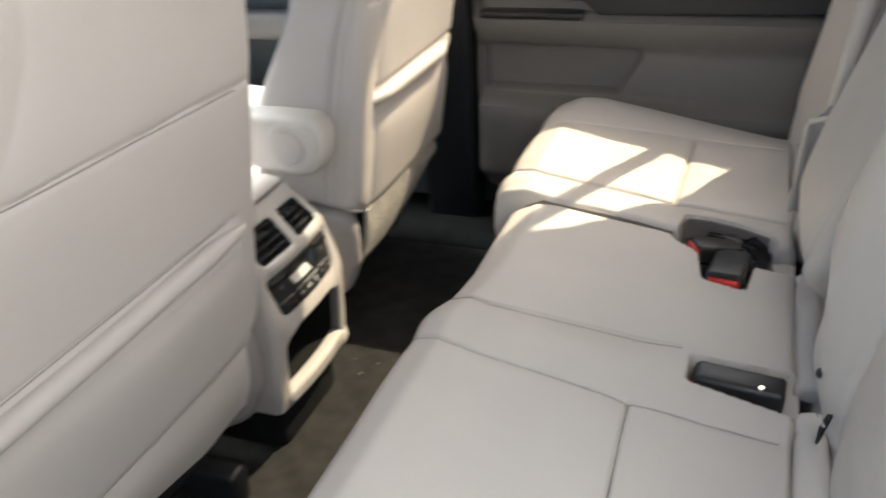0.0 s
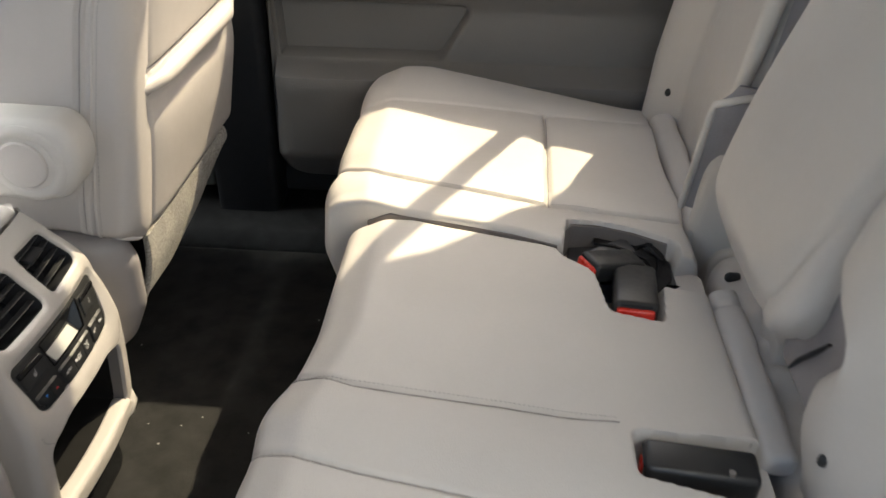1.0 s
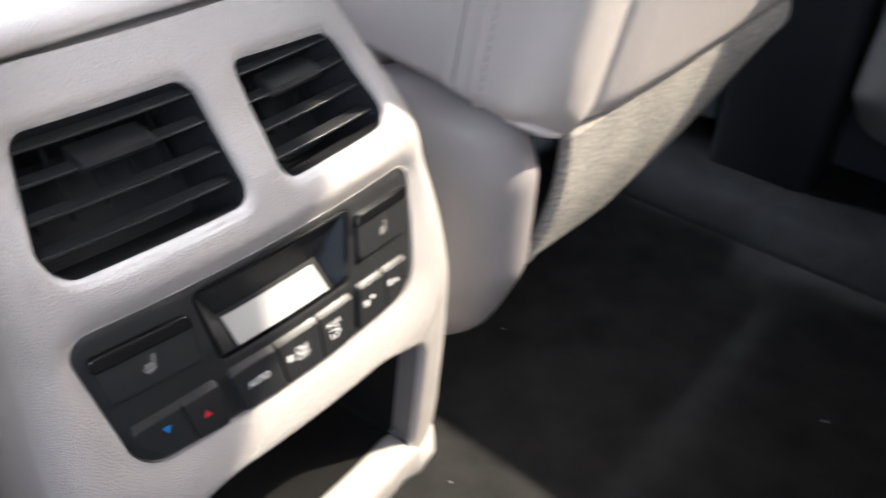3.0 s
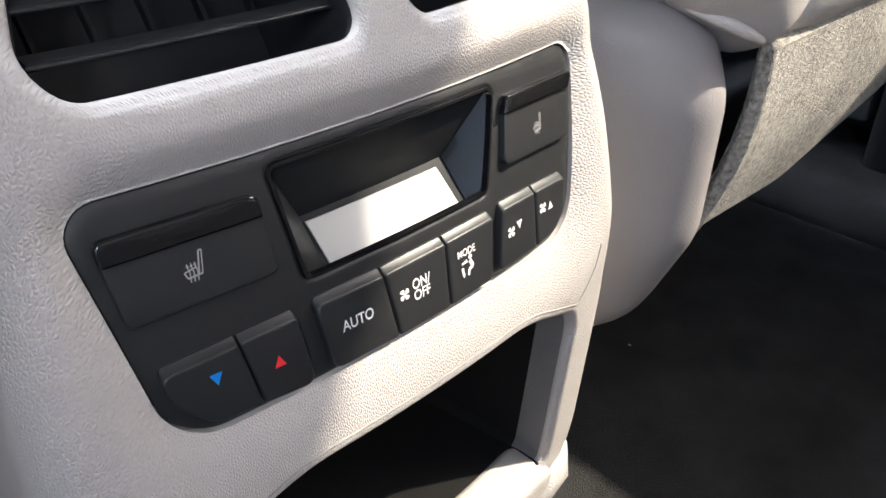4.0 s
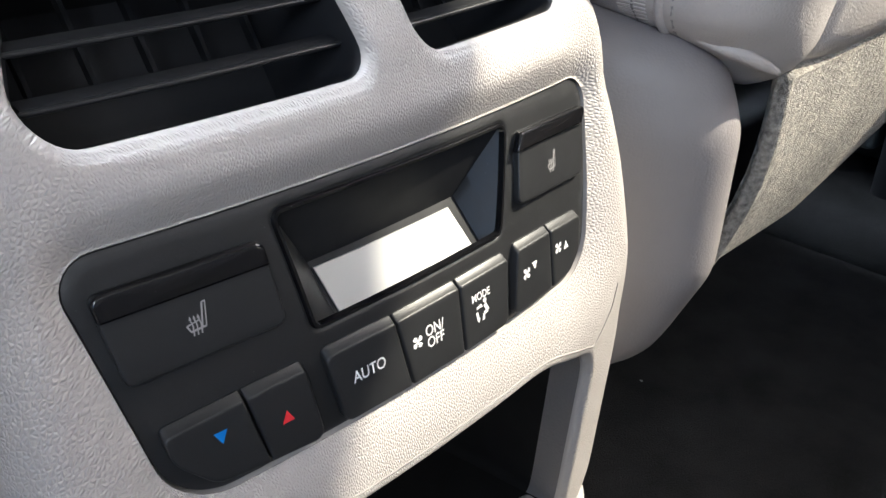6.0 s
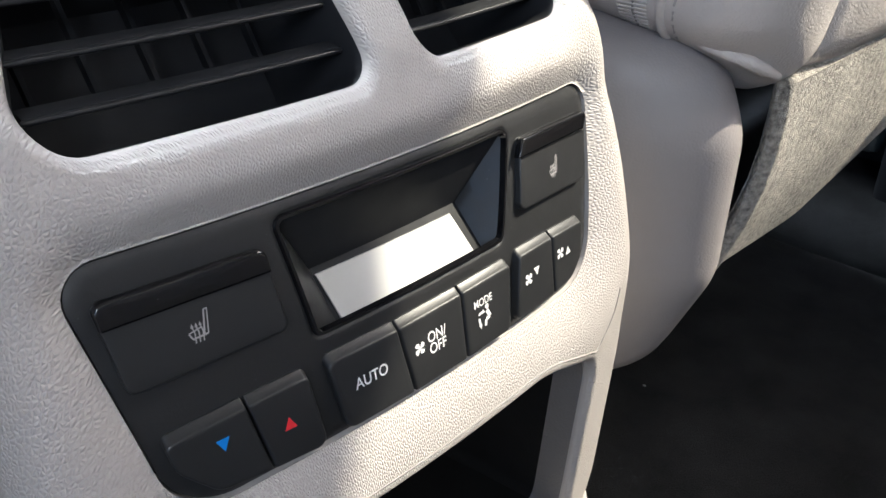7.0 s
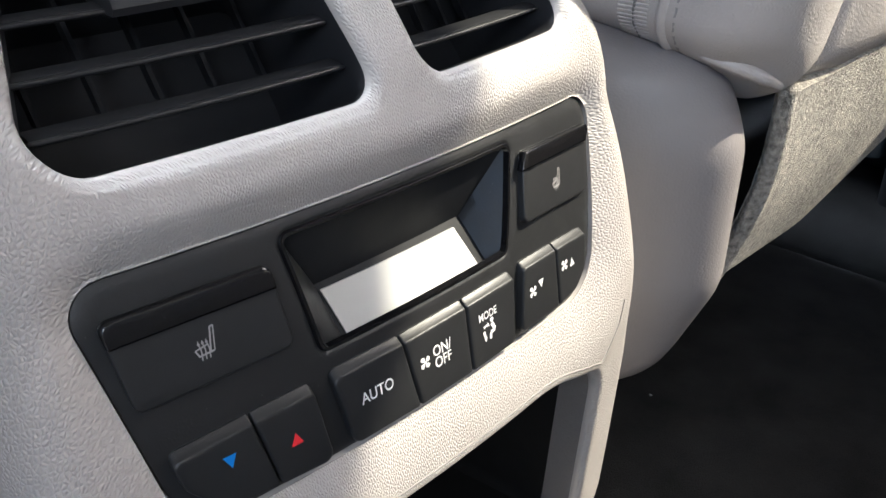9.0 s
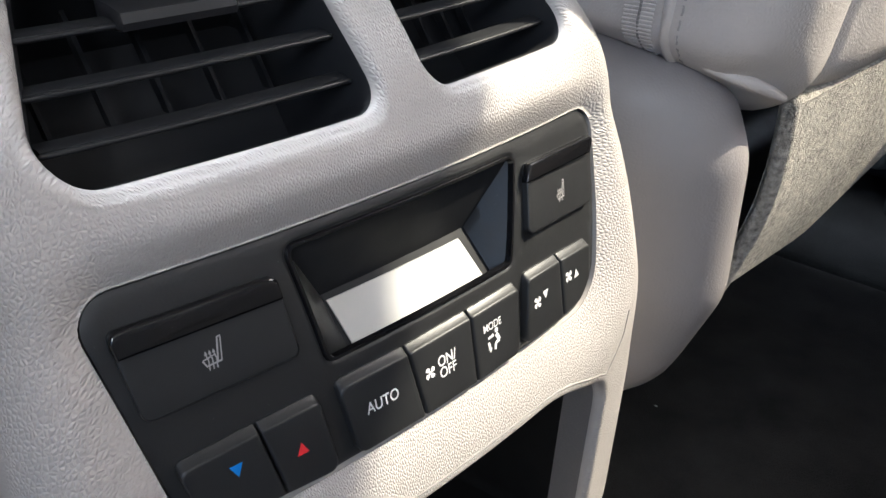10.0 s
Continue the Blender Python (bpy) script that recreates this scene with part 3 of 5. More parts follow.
part("top_cap", pillow(cap_prof, -0.0890, 0.0890, 0.012, None, 0.003, warp=bow_cap), M_VINYL, console, "light grey cap along the console top")
part("tray", box((-0.74, -0.090, 0.20), (-0.062, 0.090, 0.300), 0.006), M_DARK, console, "dark open tray in the console")
part("deck", box((-0.74, -0.092, 0.296), (-0.064, 0.018, 0.334), 0.008), M_GRAIN, console, "pale console deck")
part("deck", box((-0.74, 0.026, 0.296), (-0.064, 0.094, 0.332), 0.008), M_GRAIN, console, "pale console deck")
for sgn in (-1, 1):
    part("tray_rim", tube([(-0.080, sgn * 0.104, 0.330), (-0.2, sgn * 0.106, 0.331), (-0.74, sgn * 0.106, 0.325)], 0.010, 10), M_GRAIN, console)

# ledge at the bottom of the bin
ledge = []
for y in np.concatenate((np.linspace(-0.094, -0.077, 12), np.linspace(-0.075, 0.075, 31), np.linspace(0.077, 0.094, 12))):
    e = max(abs(y) - 0.076, 0) / 0.018
    s = math.sqrt(max(1 - e * e, 0.02))
    prof = rounded([(0.004, 0.091), (0.0270, 0.091), (0.0290, 0.1195), (0.006, 0.1195)], [0.005, 0.008, 0.0080, 0.005], 7)
    cx, cz = 0.018, 0.105
    ledge.append([(cx + (q[0] - cx) * (0.8 + 0.2 * s) - BOW * y * y, y, cz + (q[1] - cz) * s) for q in prof])
vs, fs = strip(ledge)
n0 = len(ledge[0])
fs.append(tuple(range(n0))[::-1])
fs.append(tuple(range(len(vs) - n0, len(vs))))
part("ledge", tidy(vs, fs, 50), M_GRAIN, console)
part("foot_cap", tube([(0.008, 0.080, 0.086), (0.011, 0.093, 0.090), (0.011, 0.104, 0.097), (0.008, 0.109, 0.104)], [0.007, 0.0100, 0.0105, 0.0080], 14), M_GRAIN, console, "rounded trim cap under the ledge")
part("kick_panel", box((-0.70, -0.095, -0.010), (-0.005, 0.095, 0.10), 0.02), M_CARPET, console, "black carpeted console base")


def pad(poly, h0, h1, bevel=0.0008, facet=0.0):
    """A button body on the control plate: outline from h0 up to h1, with a rounded rim and a sloped upper facet."""
    lo, hi = poly.min(0), poly.max(0)
    mid, half = (lo + hi) / 2, (hi - lo) / 2

    def inset(d, lean=0.0):
        q = mid + (poly - mid) * (1 - d / half)
        q[:, 1] -= lean * facet * step1((poly[:, 1] - lo[1]) / (hi[1] - lo[1]), 0.45, 0.9)
        return q
    loops = [[plate_at(y, z, h0) for y, z in poly], [plate_at(y, z, max(h1 - bevel - facet * 0.9, h0 + 0.0002)) for y, z in poly]]
    if facet:
        loops.append([plate_at(y, z, h1 - bevel) for y, z in inset(0.0, 1.0)])
    for a in (30, 60, 90):
        a = radians(a)
        loops.append([plate_at(y, z, h1 - bevel + bevel * math.sin(a)) for y, z in inset(bevel * (1 - math.cos(a)), 1.0)])
    for k in (0.90, 0.72, 0.5, 0.25, 0.05):
        q = inset(bevel, 1.0)
        c = q.mean(0)
        loops.append([plate_at(y, z, h1) for y, z in c + (q - c) * k])
    return tidy(*strip(loops, cap=True), 35)


# black control plate with the hooded display
DISP = resample(rounded([(-0.0398, 0.3092), (-0.0357, 0.2766), (0.0350, 0.2764), (0.0455, 0.3086)], [0.0030, 0.0030, 0.0030, 0.0030], 6), 0.0012)
plate_out = offset(PANEL, -0.0005)
v3, f3 = sheet(plate_out, [DISP], [0.0, 0.0006, 0.0012], 0.0022)
d3, e3 = dist_poly(v3, DISP, True), dist_poly(v3, plate_out, True)
pv = [plate_at(y, z, -max(0.0008 - d, 0) * 0.8 - max(0.0007 - e, 0) * 0.9) for (y, z), d, e in zip(v3, d3, e3)]
pf = [tuple(t) for t in f3]
k = len(pv)
vs, fs = strip([[plate_at(y, z, -0.0006) for y, z in plate_out], [plate_at(y, z, -0.005) for y, z in plate_out]])
pv += vs
pf += [tuple(k + i for i in f) for f in fs]
plate = part("control_plate", tidy(pv, pf, 45), M_BLACK, console, "satin black climate control plate")

rim_in = offset(DISP, -0.0016)
rim = strip([[plate_at(y, z, -0.0008) for y, z in offset(DISP, 0.0002)], [plate_at(y, z, 0.0004) for y, z in offset(DISP, -0.0004)],
             [plate_at(y, z, 0.0004) for y, z in offset(DISP, -0.0012)], [plate_at(y, z, -0.0014) for y, z in rim_in]])
part("display_rim", tidy(*rim, 30), M_GLOSS, plate, "glossy black display frame")
# the display's hollow: a hood slopes in from the upper edge, the screen slopes out again to the lower one
HOOD_IN, SCREEN_LOW = (0.2885, -0.0138), (0.2750, -0.0052)
IN_L, IN_R = -0.0256, 0.0310


def hollow(points):
    return [plate_at(y, z, h) for y, z, h in points]


def plane_mesh(corners, inner=6):
    """A four-sided plate of the hollow, bent along the face, 0.6 mm thick."""
    (a, b, c, d) = [np.array(p, float) for p in corners]
    rows, back = [], []
    for v in np.linspace(0, 1, inner):
        row = [(a + (b - a) * u) * (1 - v) + (d + (c - d) * u) * v for u in np.linspace(0, 1, 13)]
        rows.append(hollow(row))
        back.append(hollow([(p[0], p[1], p[2] - 0.0006) for p in row]))
    v0, f0 = strip(rows, close=False)
    v1, f1 = strip(back, close=False)
    n = len(v0)
    ring = [i for i in range(13)] + [13 * r + 12 for r in range(1, inner)] + [13 * (inner - 1) + i for i in range(11, -1, -1)] + [13 * r for r in range(inner - 2, 0, -1)]
    side = [(ring[i], ring[(i + 1) % len(ring)], n + ring[(i + 1) % len(ring)], n + ring[i]) for i in range(len(ring))]
    return tidy(v0 + v1, f0 + [tuple(n + k for k in f) for f in f1] + side, 30)


OUT_TL, OUT_TR, OUT_BR, OUT_BL = (-0.0384, 0.3078), (0.0440, 0.3074), (0.0336, 0.2772), (-0.0344, 0.2774)
part("display_hood", plane_mesh([(*OUT_TL, -0.0016), (*OUT_TR, -0.0016), (IN_R, *HOOD_IN), (IN_L, *HOOD_IN)]), M_SLAT, plate, "dark satin hood over the screen")
part("screen_bezel", plane_mesh([(IN_L, *HOOD_IN), (IN_R, *HOOD_IN), (IN_R, *SCREEN_LOW), (IN_L, *SCREEN_LOW)]), M_SLAT, plate, "black screen surround")
part("display_cheek", plane_mesh([(*OUT_TL, -0.0016), (IN_L, *HOOD_IN), (IN_L, *SCREEN_LOW), (OUT_BL[0], OUT_BL[1] - 0.002, -0.0016)]), M_BLACK, plate)
part("display_cheek", plane_mesh([(IN_R, *HOOD_IN), (*OUT_TR, -0.0016), (OUT_BR[0], OUT_BR[1] - 0.002, -0.0016), (IN_R, *SCREEN_LOW)]), M_BLACK, plate)
part("display_sill", plane_mesh([(IN_L, *SCREEN_LOW), (IN_R, *SCREEN_LOW), (OUT_BR[0], OUT_BR[1] - 0.002, -0.0016), (OUT_BL[0], OUT_BL[1] - 0.002, -0.0016)]), M_GLOSS, plate)
part("screen", plane_mesh([(-0.0248, 0.2870, -0.0121), (0.0264, 0.2866, -0.0121), (0.0272, 0.2750, -0.0046), (-0.0240, 0.2752, -0.0046)]), M_LCD, plate, "blank pale liquid crystal screen")


def button(name, pts, radius, h=0.0028, label="", mat=None, b=0.0008, facet=0.0016):
    poly = rounded(pts, radius, 5)
    return part(name, pad(poly, -0.0015, h, b, facet), mat or M_BUTTON, plate, label)


B_AUTO = button("button", [(-0.0357, 0.2720), (-0.0325, 0.2493), (-0.0097, 0.2490), (-0.0127, 0.2716)], [0.0022, 0.0030, 0.0006, 0.0006], label="black auto button with white lettering")
B_ON = button("button", [(-0.0121, 0.2716), (-0.0091, 0.2490), (0.0115, 0.2490), (0.0117, 0.2717)], 0.0006, label="black on and off button with white lettering")
B_MODE = button("button", [(0.0123, 0.2717), (0.0121, 0.2490), (0.0318, 0.2492), (0.0340, 0.2717)], [0.0006, 0.0006, 0.0025, 0.0012], label="black mode button with white lettering")
B_FDN = button("button", [(0.0390, 0.2722), (0.0352, 0.2500), (0.0557, 0.2503), (0.0560, 0.2718)], [0.0014, 0.0020, 0.0006, 0.0006], label="black fan down button")
B_FUP = button("button", [(0.0566, 0.2717), (0.0563, 0.2503), (0.0665, 0.2516), (0.0728, 0.2572), (0.0745, 0.2706)], [0.0006, 0.0006, 0.006, 0.006, 0.0016], label="black fan up button")
B_TDN = button("button", [(-0.0784, 0.2706), (-0.0770, 0.2610), (-0.0690, 0.2516), (-0.0549, 0.2500), (-0.0584, 0.2714)], [0.0018, 0.007, 0.007, 0.0006, 0.0006], label="black temperature down button")
B_TUP = button("button", [(-0.0578, 0.2714), (-0.0543, 0.2500), (-0.0391, 0.2489), (-0.0412, 0.2715)], [0.0006, 0.0006, 0.0025, 0.0016], label="black temperature up button")
HEATERS = {-1: ([(-0.0838, 0.3046), (-0.0816, 0.2829), (-0.0428, 0.2831), (-0.0444, 0.3040)], [(-0.0838, 0.3048), (-0.0833, 0.2986), (-0.0440, 0.2982), (-0.0444, 0.3042)]),
           1: ([(0.0474, 0.3041), (0.0424, 0.2833), (0.0790, 0.2818), (0.0838, 0.3027)], [(0.0474, 0.3043), (0.0445, 0.2991), (0.0806, 0.2976), (0.0838, 0.3029)])}
for s, (q, q2) in HEATERS.items():
    hb = button("button", q, 0.0022, h=0.0022, b=0.0006, facet=0.0, label="black seat heater rocker switch")
    part("indicator", pad(rounded(q2, [0.0022, 0.0003, 0.0003, 0.0022] if s < 0 else [0.0012, 0.0003, 0.0003, 0.0012], 4), 0.0010, 0.0034, 0.0008), M_GLOSS, hb, "glossy black indicator strip")
    if s < 0:
        B_HL = hb
    else:
        B_HR = hb


# ---- print on the buttons ----
def print_mesh(polys, h):
    verts, faces = [], []
    for p in polys:
        k = len(verts)
        verts += [plate_at(y, z, h) for y, z in p]
        faces.append(tuple(range(k, k + len(p))))
    me = mesh_from(verts, faces, smooth=False)
    bm = bmesh.new()
    bm.from_mesh(me)
    bmesh.ops.triangulate(bm, faces=bm.faces)
    for f in bm.faces:
        if f.normal.x < 0:
            f.normal_flip()
    bm.to_mesh(me)
    bm.free()
    return me


def lettering(text, y, z, size, parent, mat, h, wide=1.0, name="lettering"):
    cu = bpy.data.curves.new(name, "FONT")
    cu.body, cu.size, cu.align_x, cu.align_y = text, size, "CENTER", "CENTER"
    cu.offset = size * 0.012
    cu.space_line = 0.8
    tmp = new("tmp", cu)
    me = bpy.data.meshes.new_from_object(tmp.evaluated_get(bpy.context.evaluated_depsgraph_get()))
    bpy.data.objects.remove(tmp)
    for v in me.vertices:
        v.co = plate_at(y + v.co.x * wide, z + v.co.y, h)
    bm = bmesh.new()
    bm.from_mesh(me)
    bm.normal_update()
    for f in bm.faces:
        if f.normal.x < 0:
            f.normal_flip()
    bm.to_mesh(me)
    bm.free()
    return part(name, me, mat, parent)


def bar(a, b, w):
    a, b = np.array(a, float), np.array(b, float)
    d = (b - a) / np.linalg.norm(b - a)
    n = np.array((-d[1], d[0])) * w / 2
    return [a + n, b + n, b - n, a - n]


def heater_icon(y, z, s, parent, mat, h):
    polys = [bar((y + 0.9 * s, z + 2.0 * s), (y + 0.25 * s, z - 0.9 * s), 0.22 * s), bar((y + 1.3 * s, z + 2.0 * s), (y + 0.75 * s, z - 0.9 * s), 0.16 * s),
             bar((y + 0.9 * s, z + 2.0 * s), (y + 1.35 * s, z + 2.0 * s), 0.2 * s), bar((y - 1.5 * s, z - 0.2 * s), (y - 1.15 * s, z - 1.05 * s), 0.2 * s),
             bar((y - 1.2 * s, z - 1.0 * s), (y + 0.75 * s, z - 0.9 * s), 0.24 * s), bar((y - 1.5 * s, z - 0.2 * s), (y + 0.2 * s, z + 0.1 * s), 0.18 * s)]
    for i in range(3):
        x = y - 0.95 * s + i * 0.5 * s
        polys += [bar((x, z - 1.6 * s), (x + 0.15 * s, z - 0.4 * s), 0.16 * s), bar((x + 0.15 * s, z - 0.4 * s), (x, z + 0.4 * s), 0.16 * s),
                  [np.array((x - 0.2 * s, z + 0.35 * s)), np.array((x + 0.2 * s, z + 0.35 * s)), np.array((x + 0.02 * s, z + 0.85 * s))]]
    part("heater_symbol", print_mesh(polys, h), mat, parent)


def fan_polys(y, z, s):
    out = []
    for k in range(4):
        a = k * math.pi / 2 + 0.5
        pts = []
        for t, r in ((-0.45, 0.25), (-0.40, 0.75), (0.05, 1.0), (0.55, 0.95), (0.70, 0.5), (0.5, 0.2)):
            pts.append(np.array((y + s * r * math.cos(a + t), z + s * r * math.sin(a + t))))
        out.append(pts)
    out.append([np.array((y + 0.22 * s * math.cos(t), z + 0.22 * s * math.sin(t))) for t in np.linspace(0, 2 * math.pi, 10, False)])
    return out


def tri(y, z, s, up):
    k = 1 if up else -1
    return [np.array((y - s * 0.62, z - k * s * 0.55)), np.array((y + s * 0.62, z - k * s * 0.55)), np.array((y, z + k * s * 0.65))]


PH = 0.00292
heater_icon(-0.0634, 0.2920, 0.0019, B_HL, M_MARK_DIM, 0.0023)
heater_icon(0.0617, 0.2908, 0.0017, B_HR, M_MARK_DIM, 0.0023)
lettering("AUTO", -0.0233, 0.2610, 0.0046, B_AUTO, M_MARK, PH, 0.84)
lettering("ON/\nOFF", 0.0004, 0.2608, 0.0045, B_ON, M_MARK, PH, 0.84)
part("fan_symbol", print_mesh(fan_polys(-0.0063, 0.2612, 0.0021), PH), M_MARK, B_ON)
lettering("MODE", 0.0200, 0.2640, 0.0034, B_MODE, M_MARK, PH, 0.84)
air = [bar((0.0212, 0.2608), (0.0224, 0.2584), 0.0013), bar((0.0224, 0.2584), (0.0206, 0.2580), 0.0011), bar((0.0206, 0.2580), (0.0202, 0.2560), 0.0010),
       [np.array((0.0214 + 0.0008 * math.cos(t), 0.2619 + 0.0008 * math.sin(t))) for t in np.linspace(0, 6.28, 9)[:-1]],
       bar((0.0176, 0.2606), (0.0196, 0.2610), 0.0008), tri(0.0196, 0.2610, 0.0011, True), bar((0.0176, 0.2594), (0.0180, 0.2572), 0.0009), tri(0.0181, 0.2566, 0.0012, False)]
part("air_symbol", print_mesh(air, PH), M_MARK, B_MODE)
part("fan_symbol", print_mesh(fan_polys(0.0420, 0.2616, 0.0021) + [tri(0.0464, 0.2627, 0.0023, False)], PH), M_MARK, B_FDN)
part("fan_symbol", print_mesh(fan_polys(0.0598, 0.2630, 0.0021) + [tri(0.0643, 0.2624, 0.0023, True)], PH), M_MARK, B_FUP)
part("blue_arrow", print_mesh([tri(-0.0656, 0.2633, 0.0028, False)], PH), M_BLUE, B_TDN)
part("red_arrow", print_mesh([tri(-0.0487, 0.2603, 0.0028, True)], PH), M_REDP, B_TUP)


# ---- air vents ----
M_LIP = material("satin_vent_edge", (0.015, 0.0155, 0.018), 0.38, vary=0.1)


def air_vent(hole, sgn):
    vent = part("air_vent", tidy(*strip([[on_face(y, z, w - R + 0.0002) for (y, z), w in zip(hole, swell(hole))],
                                         [on_face(y, z, -R - 0.004) for y, z in offset(hole, -0.0012)],
                                         [on_face(y, z, -0.042) for y, z in offset(hole, -0.002)]], cap=True), 40), M_DARK, console, "black air vent housing")
    lo, hi = hole[:, 0].min(), hole[:, 0].max()

    def ends(z):
        e = []
        for a, b in zip(hole, np.roll(hole, -1, 0)):
            if (a[1] - z) * (b[1] - z) <= 0 and a[1] != b[1]:
                e.append(a[0] + (b[0] - a[0]) * (z - a[1]) / (b[1] - a[1]))
        return min(e) + 0.0015, max(e) - 0.0015
    for z in (0.3668, 0.3577, 0.3477, 0.3377):
        a, b = ends(z)
        rows = []
        for y in np.linspace(a, b, 28):
            row = []
            for d, t in ((-0.007, 0.0), (-0.0074, 0.0007), (-0.0085, 0.0010), (-0.0125, 0.0008), (-0.0135, 0.0), (-0.0125, -0.0008), (-0.0085, -0.0010), (-0.0074, -0.0007)):
                p = on_face(y, z, -0.003)
                row.append((p.x + (d + 0.003) * 0.93, y, z + t - (d + 0.007) * 0.12))
            rows.append(row)
        vs, fs = strip(rows)
        fs.append(tuple(range(8))[::-1])
        fs.append(tuple(range(len(vs) - 8, len(vs))))
        slat = part("slat", tidy(vs, fs, 40), M_SLAT, vent)
        part("lip", tube([r[0] for r in rows], 0.0007, 8), M_LIP, slat)
    for y in np.linspace(lo + 0.012, hi - 0.012, 5):
        p, q = on_face(y, 0.334, -0.0360), on_face(y, 0.369, -0.0360)
        vs = [(x + dx, y + dy, z) for (x, z) in ((p.x, 0.333), (q.x, 0.369)) for dx, dy in ((0, -0.0006), (0, 0.0006), (-0.0035, 0.0006), (-0.0035, -0.0006))]
        part("vane", tidy(vs, [(0, 1, 5, 4), (1, 2, 6, 5), (2, 3, 7, 6), (3, 0, 4, 7), (0, 3, 2, 1), (4, 5, 6, 7)], 30), M_VANE, vent)
    yc = -0.040 if sgn < 0 else 0.046
    z = 0.3582
    loops = []
    for y, w in ((yc - 0.0150, 0.6), (yc - 0.0140, 1.0), (yc + 0.0140, 1.0), (yc + 0.0150, 0.6)):
        p = on_face(y, z, -0.003)
        loops.append([(p.x + dx * w - 0.004, y, z + dz * w) for dx, dz in ((0.0030, 0.0), (0.0022, 0.0022), (-0.003, 0.0034), (-0.010, 0.0042), (-0.010, 0.0002), (-0.002, -0.0022), (0.0022, -0.0018))])
    vs, fs = strip(loops)
    n = 7
    fs.append(tuple(range(n))[::-1])
    fs.append(tuple(range(len(vs) - n, len(vs))))
    part("vent_tab", tidy(vs, fs, 40), M_LIP, vent, "black sliding vent tab")


air_vent(VENT_L, -1)
air_vent(VENT_R, 1)

# ---- rear bench ----
CUSHION = rounded([(0.715, 0.325), (0.60, 0.335), (0.50, 0.343), (0.40, 0.352), (0.315, 0.359), (0.271, 0.341), (0.265, 0.285), (0.293, 0.19), (0.33, 0.13), (0.72, 0.13)],
                  [0.012, 0.2, 0.2, 0.2, 0.035, 0.030, 0.06, 0.04, 0.02, 0.02], 6)
S_MID = [(0.258, -0.088), (0.278, -0.098), (0.298, -0.107), (0.347, -0.119), (0.40, -0.121), (0.489, -0.122), (0.590, -0.129)]
S_NEAR = [(0.258, -0.182), (0.278, -0.195), (0.324, -0.208), (0.371, -0.215), (0.43, -0.220), (0.489, -0.226), (0.546, -0.233), (0.622, -0.241), (0.697, -0.243)]
S_NEAR2 = [(0.262, -0.560), (0.548, -0.540), (0.697, -0.530)]
S_CROSS = [(0.546, -0.233), (0.549, -0.40), (0.546, -0.540)]


def pocket_depth(q, poly, depth, soft=0.006):
    d = dist_poly(q, poly, True)
    d = np.where(inside(q, poly), -d, d)
    return -depth * step1(-d, -soft * 0.5, soft)


BK1 = rounded([(0.600, 0.036), (0.652, 0.028), (0.660, 0.094), (0.74, 0.090), (0.74, 0.30), (0.543, 0.30), (0.548, 0.152), (0.588, 0.116)], [0.010, 0.006, 0.004, 0.01, 0.01, 0.01, 0.03, 0.03], 6)
BK2 = rounded([(0.602, -0.186), (0.722, -0.205), (0.722, -0.132), (0.602, -0.138)], 0.006, 5)


def mod_wide(x, y, z, nx, nz):
    q = np.stack((x, y), 1)
    up = step1(nz, -0.3, 0.25)
    h = groove(q, S_MID, 0.0030, 0.0024, 0.004, 0.03) * step1(-x, -0.60, -0.54) + groove(q, S_NEAR, 0.0032, 0.0024, 0.005, 0.028)
    h += groove(q, S_NEAR2, 0.007, 0.0032, 0.006, 0.03) + groove(q, S_CROSS, 0.005, 0.0024, 0.003, 0.02)
    h += 0.016 * bump1(y, -0.60, 0.06) + 0.004 * bump1(y, -0.17, 0.05)
    h -= 0.010 * bump1(y, -0.39, 0.12) * step1(x, 0.30, 0.42)
    h += 0.0015 * np.array([noise.noise(Vector((a * 9, b * 9, 3))) for a, b in zip(x, y)])
    # the middle place sits a little back from the outer one
    h *= up
    top = (nz > 0.3)
    h += np.where(top, pocket_depth(q, BK1, 0.055) + pocket_depth(q, BK2, 0.045), 0)
    return h


def warp_wide(x, y, z):
    k = step1(-x, -0.46, -0.29)
    edge = np.interp(x, [0.30, 0.36, 0.44, 0.53, 0.56], [0.164, 0.173, 0.167, 0.156, 0.148])
    y = y + (edge - 0.166) * step1(y, 0.08, 0.160)
    return x + k * (0.007 + 0.026 * step1(y, -0.17, -0.02) * step1(z, 0.14, 0.26)), y, z


bench_wide = thing("rear_bench", (0.5, -0.2, 0.12), "wide light grey leather rear bench for two with split backrest", "car seat", "rear seats")
CUSH_WIDE = part("cushion", pillow(CUSHION, -0.645, 0.166, (0.022, 0.014), mod_wide, 0.0021, warp=warp_wide, fine=lambda x, z: z > 0.24 and x < 0.71), M_LEATHER, bench_wide)

CUSHION_FAR = rounded([(0.715, 0.330), (0.60, 0.340), (0.50, 0.350), (0.40, 0.358), (0.312, 0.366), (0.260, 0.350), (0.255, 0.285), (0.284, 0.19), (0.33, 0.12), (0.72, 0.12)],
                      [0.012, 0.2, 0.2, 0.2, 0.035, 0.035, 0.06, 0.04, 0.02, 0.02], 6)
F_NEAR = [(0.235, 0.302), (0.258, 0.296), (0.279, 0.286), (0.30, 0.273), (0.33, 0.263), (0.418, 0.252), (0.489, 0.241), (0.541, 0.238), (0.603, 0.233), (0.70, 0.233)]
F_FAR = [(0.245, 0.485), (0.30, 0.497), (0.42, 0.512), (0.546, 0.519), (0.62, 0.521), (0.697, 0.538)]
